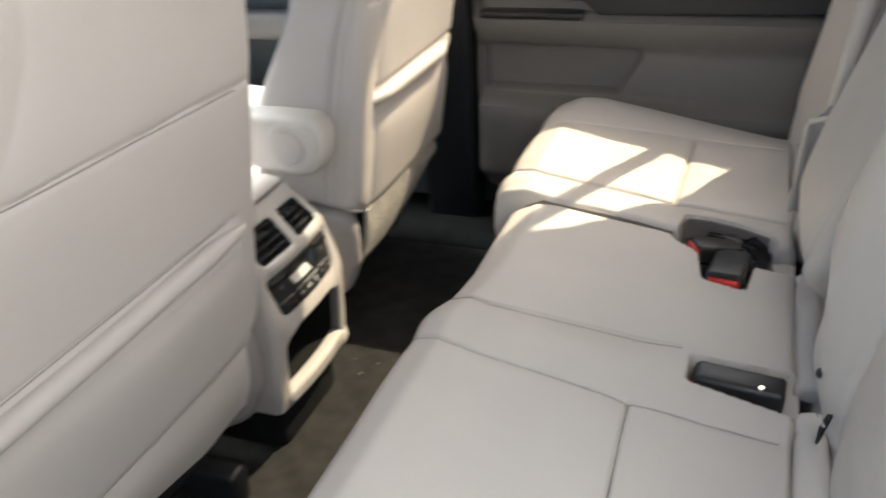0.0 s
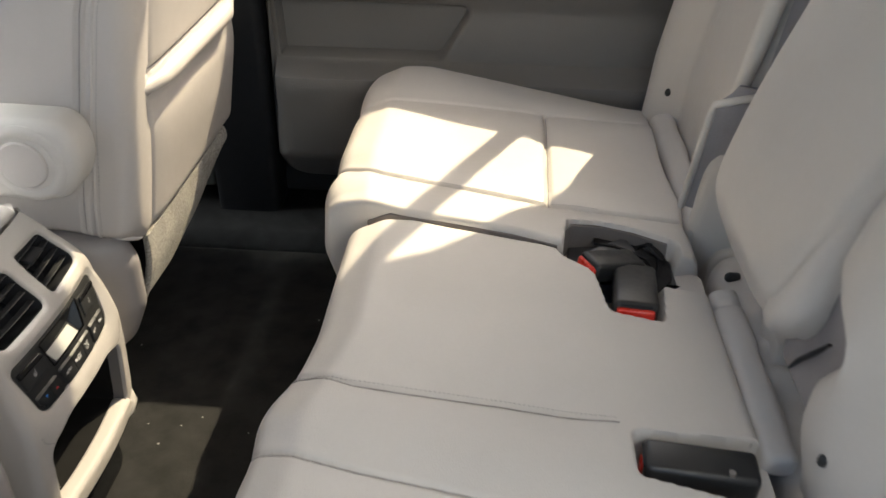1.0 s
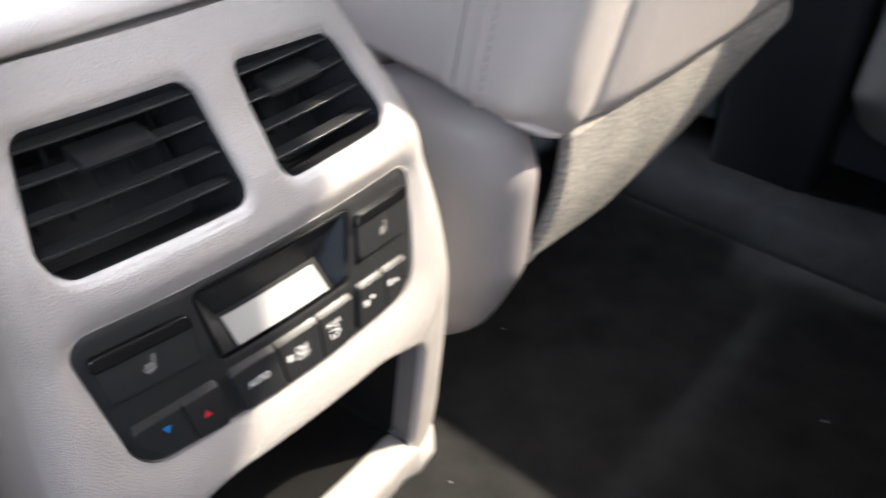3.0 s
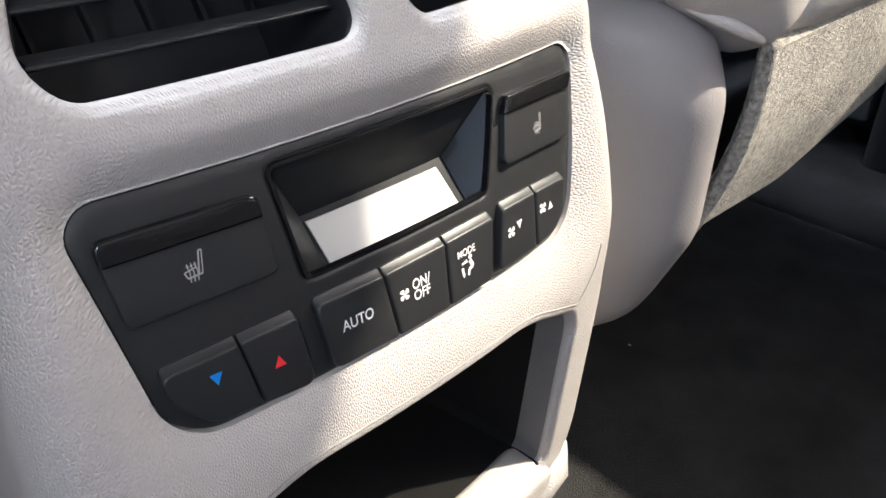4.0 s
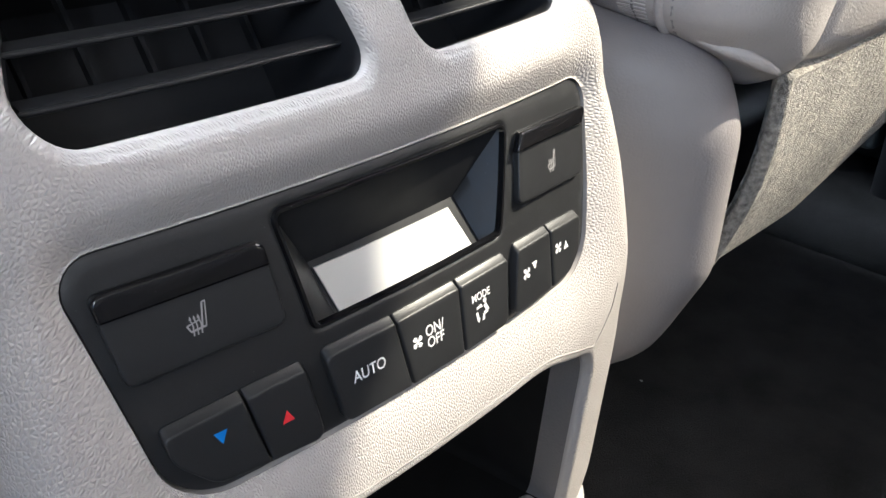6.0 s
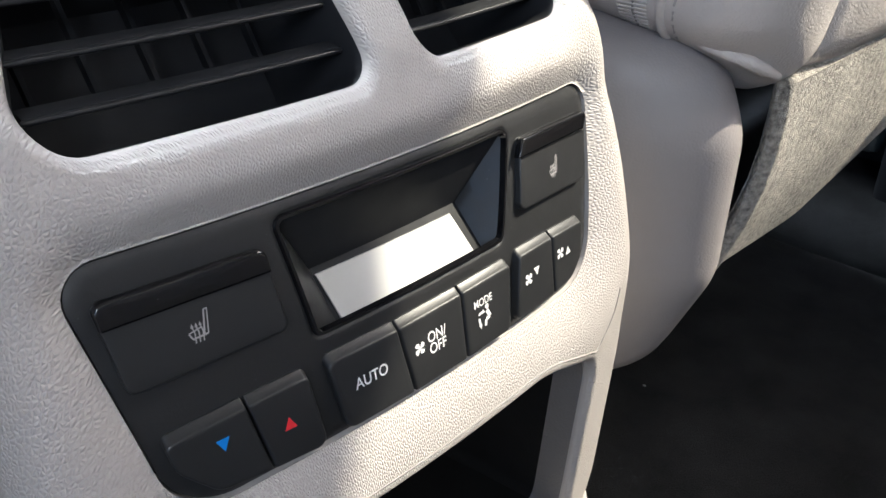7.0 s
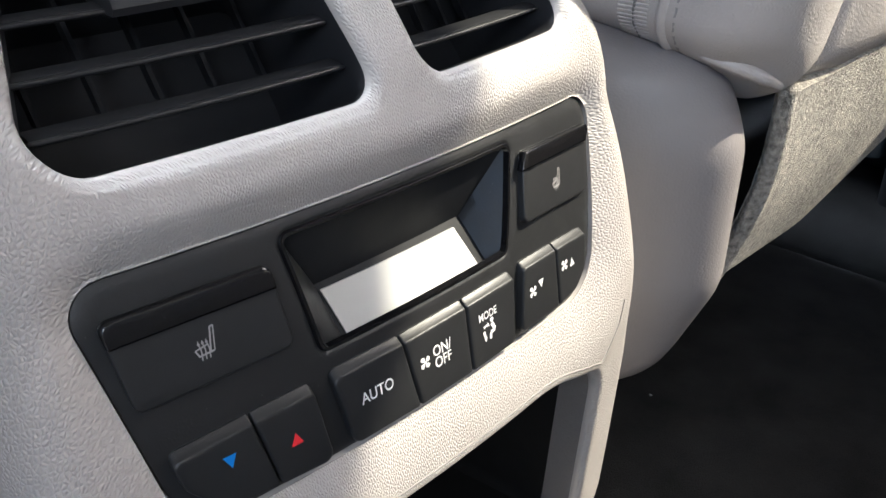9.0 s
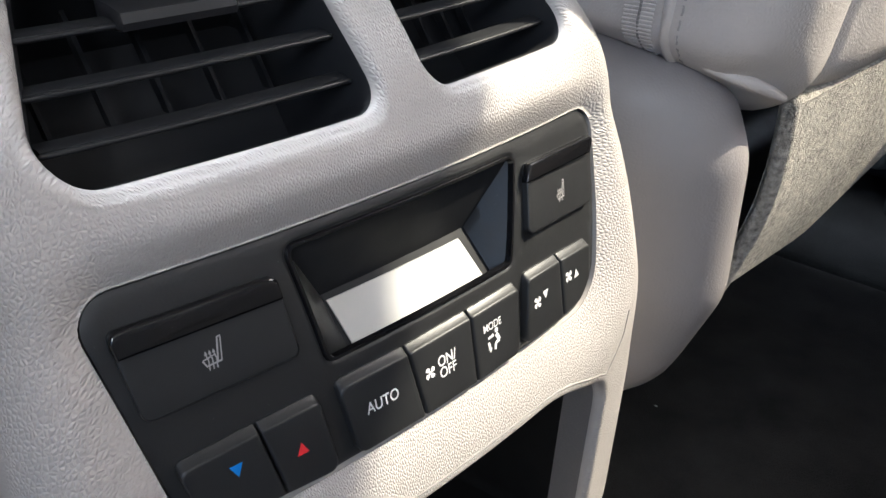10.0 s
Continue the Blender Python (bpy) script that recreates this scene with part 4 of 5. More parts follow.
F_CROSS = [(0.541, 0.238), (0.545, 0.40), (0.546, 0.519)]
F_NOTCH = rounded([(0.553, 0.120), (0.690, 0.120), (0.690, 0.180), (0.640, 0.199), (0.600, 0.206), (0.562, 0.200)], [0.004, 0.004, 0.01, 0.02, 0.02, 0.007], 5)


def mod_far(x, y, z, nx, nz):
    q = np.stack((x, y), 1)
    up = step1(nz, -0.3, 0.25)
    h = groove(q, F_NEAR, 0.0065, 0.0024, 0.006, 0.03) + groove(q, F_FAR, 0.003, 0.0034, 0.004, 0.03) + groove(q, F_CROSS, 0.0075, 0.003, 0.003, 0.02)
    h += 0.005 * bump1(y, 0.600, 0.055) * step1(-x, -0.66, -0.42) + 0.003 * bump1(y, 0.25, 0.04)
    h -= 0.006 * bump1(y, 0.42, 0.09) * step1(x, 0.30, 0.42)
    h += 0.0015 * np.array([noise.noise(Vector((a * 9, b * 9, 7))) for a, b in zip(x, y)])
    h *= up
    h += np.where(nz > 0.3, pocket_depth(q, F_NOTCH, 0.045, 0.004), 0)
    return h


def far_edge(x):
    return np.interp(x, [0.27, 0.31, 0.36, 0.42, 0.50, 0.56], [0.196, 0.186, 0.175, 0.171, 0.163, 0.150])


def warp_far(x, y, z):
    out = step1(y, 0.44, 0.65)
    rear = np.clip((x - 0.36) / 0.32, 0, 1) * step1(y, 0.50, 0.63)
    y = y + (far_edge(x) - 0.150) * (1 - step1(y, 0.150, 0.235))
    x = x + (0.006 * out ** 1.5 + 0.010 * (1 - step1(y, 0.16, 0.29))) * step1(-x, -0.50, -0.30)
    z = z - (0.018 * rear + 0.010 * step1(-x, -0.36, -0.27) * step1(y, 0.54, 0.64)) * step1(z, 0.2, 0.3)
    return x, y - 0.022 * rear, z


bench_far = thing("single_car_seat", (0.5, 0.4, 0.12), "light grey leather single rear seat beside the closed door", "car seat", "rear seats")
CUSH_FAR = part("cushion", pillow(CUSHION_FAR, 0.150, 0.650, (0.007, 0.030), mod_far, 0.0026, warp=warp_far, fine=lambda x, z: z > 0.2 and x < 0.71), M_LEATHER, bench_far)

# strip along the cushion's inner side and notch wall, darker than the leather
side = [(x, float(far_edge(x))) for x in np.linspace(0.322, 0.548, 40)] + [(x, float(np.interp(x, [0.566, 0.60, 0.64, 0.68], [0.1985, 0.2035, 0.1965, 0.1810]))) for x in np.linspace(0.566, 0.680, 20)]
rows = []
for x, y in side:
    top = float(np.interp(x, [0.315, 0.40, 0.50, 0.60, 0.715], [0.3655, 0.358, 0.350, 0.340, 0.330])) - float(np.interp(x, [0.322, 0.350, 0.548, 0.566], [0.026, 0.0080, 0.0080, 0.0060]))
    rows.append([(x, y - 0.0012, 0.25), (x, y - 0.0012, top - 0.001), (x, y + 0.0004, top), (x, y + 0.004, top - 0.001), (x, y + 0.004, 0.25)])
part("side_strip", tidy(*strip(rows, cap=True), 50), M_SIDE, bench_far, "darker taupe side of the single cushion")
# added floor of the notch; its shade is put into the dark grey
NOTCH_SHADE = offset(F_NOTCH, -0.004)
part("notch_shade", tidy(*strip([[(x, y, 0.27) for x, y in NOTCH_SHADE], [(x, y, 0.305) for x, y in NOTCH_SHADE], [(x, y, 0.307) for x, y in offset(NOTCH_SHADE, -0.002)]], cap=True), 50), M_GREY, bench_far, "added dark grey floor for the shade under the buckles")

# skirt of soft leather that closes the gap under the backrests
def mod_skirt(x, y, z, nx, nz):
    return 0.004 * np.sin(y * 70 + 3 * np.sin(y * 23)) + 0.003 * np.array([noise.noise(Vector((a * 30, b * 30, 9))) for a, b in zip(y, z)])


SKIRT = rounded([(0.728, 0.20), (0.732, 0.300), (0.745, 0.318), (0.82, 0.33), (0.82, 0.20)], [0.01, 0.02, 0.02, 0.02, 0.01], 5)
part("skirt", pillow(SKIRT, -0.63, 0.182, 0.012, mod_skirt, 0.006), M_LEATHER, bench_wide)
part("skirt", pillow(SKIRT, 0.186, 0.63, 0.012, mod_skirt, 0.006), M_LEATHER, bench_far)


# padded rolls behind the cushions
def roll_pad(y0, y1, x, z, r, parent):
    pr = rounded([(x - r * 1.3, z - r), (x + r * 1.6, z - r * 1.4), (x + r * 1.7, z + r * 1.25), (x - r * 0.75, z + r * 0.72)], r * 0.62, 5)

    def m(X, Y, Z, nx, nz):
        return -0.004 * bump1(Y, (y1 - 0.030 if y0 < 0 else y0 + 0.075), 0.003) + 0.001 * np.sin(Y * 60)
    return part("rear_roll", pillow(pr, y0, y1, 0.008, m, 0.004), M_LEATHER, parent)


def back_profile(x0, z0, lean, length, thick):
    """A backrest's (x, z) outline, leaning back by lean degrees from its front foot."""
    c, s = math.cos(radians(lean)), math.sin(radians(lean))
    loc = [(0, 0), (-0.010, 0.12), (-0.008, 0.30), (0.004, length), (thick, length), (thick, 0)]
    return rounded([(x0 + a * c + b * s, z0 + b * c - a * s) for a, b in loc], [0.02, 0.3, 0.3, 0.04, 0.04, 0.02], 6)


BACK_X, BACK_Z, LEAN = 0.740, 0.290, 12.0


def back_groove(lines):
    def m(x, y, z, nx, nz):
        q = np.stack((y, z), 1)
        f = step1(-nx, 0.1, 0.5)
        h = np.zeros(len(x))
        for line, dep, puff in lines:
            h += groove(q, line, dep, 0.0045, puff, 0.03)
        h += 0.0015 * np.array([noise.noise(Vector((a * 8, b * 8, 5))) for a, b in zip(y, z)])
        return h * f
    return m


def mod_back_near(x, y, z, nx, nz):
    h = back_groove([([(-0.25, 0.33), (-0.262, 0.55), (-0.25, 0.95)], 0.005, 0.008), ([(-0.53, 0.33), (-0.53, 0.95)], 0.005, 0.008)])(x, y, z, nx, nz)
    f = step1(-nx, 0.1, 0.5)
    return h + f * ((0.026 * step1(z, 0.30, 0.40) + 0.018 * step1(z, 0.40, 0.52)) * bump1(y, -0.185, 0.055) + 0.03 * bump1(y, -0.585, 0.05))


def warp_near(x, y, z):
    """The inner edge swells towards the middle backrest and is cut back in a notch below."""
    shift = np.interp(z, [0.36, 0.42, 0.452, 0.478, 0.492, 0.506, 0.522, 0.56, 0.60, 0.67], [0.0, 0.0, -0.022, -0.040, -0.030, 0.008, 0.028, 0.026, 0.012, 0.0])
    return x, y + shift * step1(y, -0.215, -0.150), z


part("backrest", pillow(back_profile(0.738, BACK_Z, 9.0, 0.62, 0.13), -0.640, -0.138, 0.034, mod_back_near, 0.004, warp=warp_near), M_LEATHER, bench_wide)
part("wing_lining", box((0.742, -0.200, 0.36), (0.770, -0.050, 0.545), 0.008), M_CLOTH, bench_wide, "lilac grey cloth beside the middle backrest")


def mod_back_mid(x, y, z, nx, nz):
    return back_groove([([(-0.135, 0.95), (-0.125, 0.62), (-0.075, 0.40)], 0.004, 0.004)])(x, y, z, nx, nz)


def warp_mid(x, y, z):
    k = step1(z, 0.32, 0.47)
    yc = 0.012
    y = yc + (y - yc) * (0.22 + 0.78 * k)
    x = x - 0.072 * step1(z, 0.32, 0.45) + 0.010 * step1(z, 0.50, 0.66)
    return x, y, z


part("backrest", pillow(back_profile(BACK_X + 0.012, BACK_Z, LEAN, 0.60, 0.12), -0.126, 0.152, 0.024, mod_back_mid, 0.004, warp=warp_mid), M_LEATHER, bench_wide, "narrow middle backrest with folded armrest")


def mod_back_far(x, y, z, nx, nz):
    h = back_groove([([(0.30, 0.33), (0.29, 0.62), (0.30, 0.95)], 0.004, 0.006), ([(0.53, 0.33), (0.535, 0.95)], 0.004, 0.006)])(x, y, z, nx, nz)
    f = step1(-nx, 0.1, 0.5)
    return h + f * (0.042 * bump1(y, 0.595, 0.05) + 0.036 * bump1(y, 0.225, 0.040))


part("backrest", pillow(back_profile(BACK_X + 0.004, BACK_Z, 9.5, 0.62, 0.13), 0.196, 0.640, 0.028, mod_back_far, 0.005), M_LEATHER, bench_far)
roll_pad(-0.150, 0.100, 0.724, 0.3150, 0.0125, bench_wide)
roll_pad(-0.60, -0.190, 0.724, 0.3140, 0.0130, bench_wide)
roll_pad(0.212, 0.555, 0.724, 0.3195, 0.0135, bench_far)


# curled inner wing of the single backrest
wing = []
for z in np.linspace(0.345, 0.520, 22):
    k = (z - 0.345) / 0.175
    tip = step1(z, 0.490, 0.520)
    x0, y0 = 0.710 + 0.005 * k + 0.020 * tip, 0.246 - 0.045 * k
    curve = [(x0 - 0.006, y0), (x0 + 0.004, y0 - 0.006), (x0 + 0.016, y0 - 0.012), (x0 + 0.030, y0 - 0.022), (0.770, 0.192), (0.800, 0.190)]
    wing.append([(x, y, z) for x, y in curve] + [(x + 0.004, y + 0.004, z) for x, y in curve[::-1]])
vs, fs = strip(wing)
nw = len(wing[0])
fs += [tuple(range(nw)), tuple(range(len(vs) - nw, len(vs)))]
wing_ob = part("wing", tidy(vs, fs, 50), M_CLOTH, bench_far, "grey cloth lining of the backrest wing")
lead = [w[0] for w in wing][:-3] + [wing[-2][2], wing[-3][3]]
part("wing_edge", tube(lead, 0.0045, 10), M_LEATHER, wing_ob, "curled leather edge of the wing")
panel = []
for z in np.linspace(0.47, 0.86, 14):
    x0 = 0.7505 + (z - 0.50) * 0.12
    panel.append([(x0, 0.199, z), (x0 + 0.010, 0.190, z), (x0 + 0.030, 0.186, z), (x0 + 0.060, 0.186, z), (x0 + 0.060, 0.194, z), (x0 + 0.010, 0.203, z)])
vs, fs = strip(panel)
fs += [tuple(range(6)), tuple(range(len(vs) - 6, len(vs)))]
part("side_lining", tidy(vs, fs, 50), M_CLOTH, bench_far, "grey cloth side of the backrest")
part("edge_roll", tube([(0.733, 0.215, 0.500), (0.742, 0.208, 0.56), (0.752, 0.205, 0.64), (0.775, 0.205, 0.80)], [0.008, 0.011, 0.012, 0.012], 14), M_LEATHER, bench_far, "rolled leather edge of the backrest")
part("strap_slit", tube([(0.742, -0.078, 0.366), (0.736, -0.105, 0.398), (0.733, -0.132, 0.428), (0.727, -0.163, 0.462)], [0.0012, 0.0030, 0.0034, 0.002], 10, (1.0, 0.6)), M_DARK, bench_wide, "dark strap slit beside the middle backrest")


def anchor_cap(x, y, z, seat, r=0.0048):
    me = tube([(x + 0.014, y, z), (x + 0.005, y, z)], [r, r], 14, (0.8, 1.35))
    part("anchor_cap", me, M_BLACK, seat, "small dark oval anchor cap")


anchor_cap(0.722, -0.210, 0.389, bench_wide)
anchor_cap(0.738, 0.132, 0.318, bench_wide)
anchor_cap(0.726, 0.555, 0.366, bench_far)
anchor_cap(0.735, 0.350, 0.352, bench_far)


# ---- belt buckles ----
def buckle(at, turn, label, size=(0.090, 0.042, 0.026), red=1.0):
    """A belt buckle that lies along its own x axis; the red end points to -x."""
    l, w, h = size
    m = Matrix.Translation(at) @ Euler([radians(a) for a in turn]).to_matrix().to_4x4()
    t = thing("belt_buckle", at, label, "buckle", "belt buckles")
    shell = box((0, -w / 2, -h / 2), (l, w / 2, h / 2), 0.006, 4, m)
    part("shell", shell, M_BLACK, t)
    part("release_button", box((-0.0035 * red, -w * 0.42 * red, -h * 0.36), (0.010, w * 0.42 * red, h * 0.26 * red), 0.003, 3, m), M_RED, t, "red release button")
    part("slot", box((-0.001, -w * 0.36, h * 0.31), (0.006, w * 0.36, h * 0.42), 0.001, 1, m), M_DARK, t)
    return t, m


buckle((0.625, 0.036, 0.330), (0, 6, 84), "black belt buckle with red button lying in the cushion gap", (0.090, 0.047, 0.028))
buckle((0.580, 0.117, 0.333), (0, 12, 27), "black belt buckle with red button half hidden in the gap", (0.07, 0.038, 0.024))
b3, m3 = buckle((0.608, -0.161, 0.322), (0, 2, -4), "black belt buckle sunk in the cushion pocket", (0.095, 0.036, 0.030), 0.55)
bm = bmesh.new()
bmesh.ops.create_cone(bm, cap_ends=True, segments=12, radius1=0.0036, radius2=0.003, depth=0.003, matrix=m3 @ Matrix.Translation((0.070, -0.0125, 0.0155)))
part("rivet", bm, M_CHROME, b3, "small bright metal rivet")
buckle((-0.185, 0.128, 0.375), (0, 68, 0), "black front belt buckle standing beside the seat cushion", (0.10, 0.040, 0.024))
strap = thing("belt_strap", (0.65, 0.17, 0.30), "crumpled black belt webbing in the gap beside the buckle", "belt")


def ribbon(points, width, thick=0.0014, tw=0.0):
    """Folded webbing along a line of (place, tilt in degrees)."""
    line = resample(np.array([(*p, a) for p, a in points], float), 0.005, closed=False)
    for _ in range(6):
        line[1:-1] = (line[:-2] + 2 * line[1:-1] + line[2:]) / 4
    loops = []
    for i, (x, y, z, a) in enumerate(line):
        d = Vector(line[min(i + 1, len(line) - 1)][:3]) - Vector(line[max(i - 1, 0)][:3])
        s = d.cross(Vector((0, 0, 1)))
        s = s.normalized() if s.length > 1e-5 else Vector((0, 1, 0))
        u = s.cross(d).normalized()
        c, n = math.cos(radians(a)), math.sin(radians(a))
        s, u = s * c + u * n, u * c - s * n
        p = Vector((x, y, z))
        loops.append([p + s * width / 2 + u * thick, p - s * width / 2 + u * thick, p - s * width / 2 - u * thick, p + s * width / 2 - u * thick])
    v, f = strip(loops)
    f += [(0, 1, 2, 3), tuple(range(len(v) - 4, len(v)))]
    return tidy(v, f, 60)


part("webbing", ribbon([((0.596, 0.196, 0.318), 10), ((0.622, 0.192, 0.316), 15), ((0.645, 0.182, 0.314), 0), ((0.660, 0.165, 0.316), 15), ((0.672, 0.150, 0.304), 20)], 0.020), M_WEB, strap)
part("webbing", ribbon([((0.640, 0.205, 0.312), -20), ((0.662, 0.190, 0.322), 15), ((0.676, 0.165, 0.312), 40), ((0.672, 0.135, 0.310), 10), ((0.655, 0.118, 0.304), 0)], 0.018), M_WEB, strap)
tongue = thing("belt_latch_plate", (0.60, 0.19, 0.30), "dark grey plastic belt latch lying in the gap", "belt")
part("plate", box((-0.026, -0.016, -0.004), (0.026, 0.016, 0.004), 0.003, 3, Matrix.Translation((0.618, 0.178, 0.312)) @ Euler((0.25, -0.1, 0.5)).to_matrix().to_4x4()), M_GREY, tongue)


latch = thing("anchor_latch", (0.73, -0.26, 0.35), "small black anchor latch with a metal bar in the backrest crease", "anchor")
part("strap", ribbon([((0.729, -0.262, 0.346), 20), ((0.732, -0.254, 0.356), 40), ((0.738, -0.244, 0.366), 50)], 0.008), M_BLACK, latch)
part("bar", tube([(0.727, -0.240, 0.362), (0.729, -0.250, 0.366), (0.732, -0.260, 0.364)], 0.0013, 8), M_CHROME, latch, "bright metal bar")


# ---- sewing along the bench seams ----
def sew(seat_part, line, gap=0.0042, sewn=True):
    """A row of stitches laid onto the top of a cushion just beside a seam."""
    from mathutils import bvhtree
    me = seat_part.data
    tree = bvhtree.BVHTree.FromPolygons([v.co for v in me.vertices], [p.vertices for p in me.polygons])
    o = base_of(seat_part.parent)

    def on(x, y):
        hit = tree.ray_cast(Vector((x, y, 0.6)) - o, Vector((0, 0, -1)))[0]
        return (x, y, 0.3) if hit is None else tuple(hit + o + Vector((0, 0, 0.0002)))
    if sewn:
        stitches("stitching", [(x, y + 0.0055) for x, y in line], on, seat_part.parent, gap, gap * 0.6, 0.0004)
    cord = resample(np.array(line, float), 0.004, closed=False)
    part("seam", tube([Vector(on(x, y)) for x, y in cord], 0.0007, 6), M_SEAM, seat_part.parent, "sewn seam")


sew(CUSH_WIDE, S_MID[1:])
sew(CUSH_WIDE, S_NEAR[1:], sewn=False)
sew(CUSH_WIDE, S_CROSS, sewn=False)
sew(CUSH_FAR, F_NEAR[3:-1])
sew(CUSH_FAR, F_CROSS, sewn=False)


# ---- front seats ----
def lay_seam(seat_part, line, r=0.0008):
    """A sewn seam laid onto the rear of a backrest along (y, z)."""
    from mathutils import bvhtree
    me = seat_part.data
    tree = bvhtree.BVHTree.FromPolygons([v.co for v in me.vertices], [p.vertices for p in me.polygons])
    o = base_of(seat_part.parent)
    pts = []
    for y, z in resample(np.array(line, float), 0.006, closed=False):
        hit = tree.ray_cast(Vector((0.6, y, z)) - o, Vector((-1, 0, 0)))[0]
        if hit is not None:
            pts.append(hit + o)
    part("seam", tube(pts, r, 6), M_SEAM, seat_part.parent, "sewn seam")


def side_layer(seat_part, sgn):
    """Gives the place on a backrest's inner side at (x, z), h metres proud of it."""
    from mathutils import bvhtree
    me = seat_part.data
    tree = bvhtree.BVHTree.FromPolygons([v.co for v in me.vertices], [p.vertices for p in me.polygons])
    o = base_of(seat_part.parent)

    def on(x, z, h=0.0):
        hit = tree.ray_cast(Vector((x, 0.0, z)) - o, Vector((0, sgn, 0)))[0]
        return None if hit is None else hit + o - Vector((0, sgn * h, 0))
    return on


def ribs(line, a, b, on, gap=0.0017, r=0.0005):
    """Close-set cross ribs of a zip tape along (x, z), laid onto a surface by on(x, z)."""
    verts, faces = [], []
    for x, z in resample(np.array(line, float), gap, closed=False):
        ends = [on(x + a, z), on(x + (a + b) / 2, z), on(x + b, z)]
        if any(p is None for p in ends):
            continue
        k = len(verts)
        for p in ends:
            for t in range(4):
                c = t * math.pi / 2
                verts.append((p.x, p.y + math.cos(c) * r, p.z + math.sin(c) * r))
        for g in range(2):
            for t in range(4):
                faces.append((k + g * 4 + t, k + g * 4 + (t + 1) % 4, k + (g + 1) * 4 + (t + 1) % 4, k + (g + 1) * 4 + t))
        faces += [(k, k + 1, k + 2, k + 3), (k + 8, k + 9, k + 10, k + 11)]
    return mesh_from(verts, faces)


def front_seat(sgn, dx, label):
    """Front seat from behind. sgn: 1 beyond the console, -1 before it."""
    seat = thing("front_seat", (-0.1 + dx, sgn * 0.37, -0.012), label, "car seat", "front seats")
    lo, hi = (0.158 if sgn > 0 else 0.163), (0.585 if sgn > 0 else 0.640)
    dz = 0.0 if sgn > 0 else -0.013
    rear = [(0.016, 0.278), (0.037, 0.290), (0.069, 0.488), (0.100, 0.66), (0.118, 0.80), (0.10, 0.92), (0.03, 0.92), (0.005, 0.78), (-0.050, 0.62), (-0.130, 0.48), (-0.150, 0.345), (-0.128, 0.300)]
    prof = rounded([(x + dx, z) for x, z in rear], [0.027, 0.027, 0.3, 0.3, 0.1, 0.03, 0.03, 0.1, 0.2, 0.1, 0.03, 0.03], 6)
    in_y, out_y = lo + 0.066, hi - 0.055
    roll_line = [(a, z + dz) for a, z in ((in_y - 0.016, 0.486), (0.27, 0.487), (0.37, 0.486), (0.47, 0.484), (out_y + (0.03 if sgn > 0 else 0.045), 0.484))]

    def m(x, y, z, nx, nz):
        ay = y * sgn
        q = np.stack((ay, z), 1)
        f = step1(nx, 0.05, 0.4)
        h = (0.0 if sgn < 0 else groove(q, [(in_y, 0.26), (in_y, 0.50), (in_y + 0.01, 0.95)], 0.003, 0.003, 0.003, 0.02)) + groove(q, [(0.60, 0.58), (0.549, 0.652), (0.508, 0.704), (0.479, 0.76), (0.455, 0.92)], 0.0016, 0.003, 0.002, 0.02)
        h += groove(q, [(in_y - 0.05, 0.645), (0.37, 0.650), (out_y + 0.05, 0.657)], 0.004, 0.003, 0.002, 0.02)
        h -= (0.009 * np.exp(-((z - dz - 0.4685) / 0.0045) ** 2) + 0.006 * np.exp(-((z - dz - 0.503) / 0.0045) ** 2) + 0.004 * np.exp(-((z - dz - 0.455) / 0.018) ** 2)) * step1(ay, in_y - 0.02, in_y)
        h += 0.008 * bump1(ay, 0.37, 0.14) * bump1(z, 0.40, 0.08)
        h += 0.001 * np.array([noise.noise(Vector((a * 9, b * 9, 2 + sgn))) for a, b in zip(y, z)])
        return h * f
    def lift(x, y, z):
        return x, y, z + 0.021 * (1 - step1(np.abs(y), lo + 0.012, lo + 0.050)) * (1 - step1(z, 0.285, 0.345))
    back = part("backrest", pillow(prof, *sorted((sgn * lo, sgn * hi)), 0.024, m, 0.0042, warp=lift), M_VINYL, seat)
    rear_x = lambda z: float(np.interp(z, [0.26, 0.287, 0.488, 0.66, 0.80], [0.030, 0.036, 0.069, 0.100, 0.118])) + dx
    line = resample(np.array(roll_line), 0.008, closed=False)
    part("pocket_roll", tube([(rear_x(z) + 0.004 - 0.018 * max(abs(a - (lo + hi) / 2) - (hi - lo) / 2 + (0.084 if sgn > 0 else 0.03), 0) / 0.06, sgn * a, z) for a, z in line], [0.008 + 0.005 * min(i / 8.0, 1.0) for i in range(len(line))], 14), M_VINYL, seat, "padded top roll of the map pocket")
    for seam in ([(in_y - 0.02, 0.643), (0.37, 0.648), (out_y + 0.03, 0.655)], [(in_y + 0.004, 0.5035 + dz), (0.37, 0.5035 + dz), (out_y, 0.5025 + dz)], [(in_y + 0.004, 0.4675 + dz), (0.37, 0.4675 + dz), (out_y, 0.4675 + dz)]):
        lay_seam(back, [(sgn * a, z) for a, z in seam])
    # carpeted flap under the back panel
    rows = []
    for a in np.linspace(0.207, hi - 0.045, 25):
        low = float(np.interp(a, [0.207, 0.30, 0.42, 0.53], [0.190, 0.184, 0.208, 0.252]))
        row = []
        for k in np.linspace(0, 1, 7):
            z = 0.286 + (low - 0.286) * k
            row.append((rear_x(0.287) - 0.003 - 0.40 * (0.286 - z) * 0.5 + 0.006 * math.sin(k * 3.14), sgn * a, z))
        rows.append(row + [(p[0] - 0.008, p[1], p[2] + 0.002) for p in row[::-1]])
    vs, fs = strip(rows)
    n = len(rows[0])
    fs += [tuple(range(n)), tuple(range(len(vs) - n, len(vs)))]
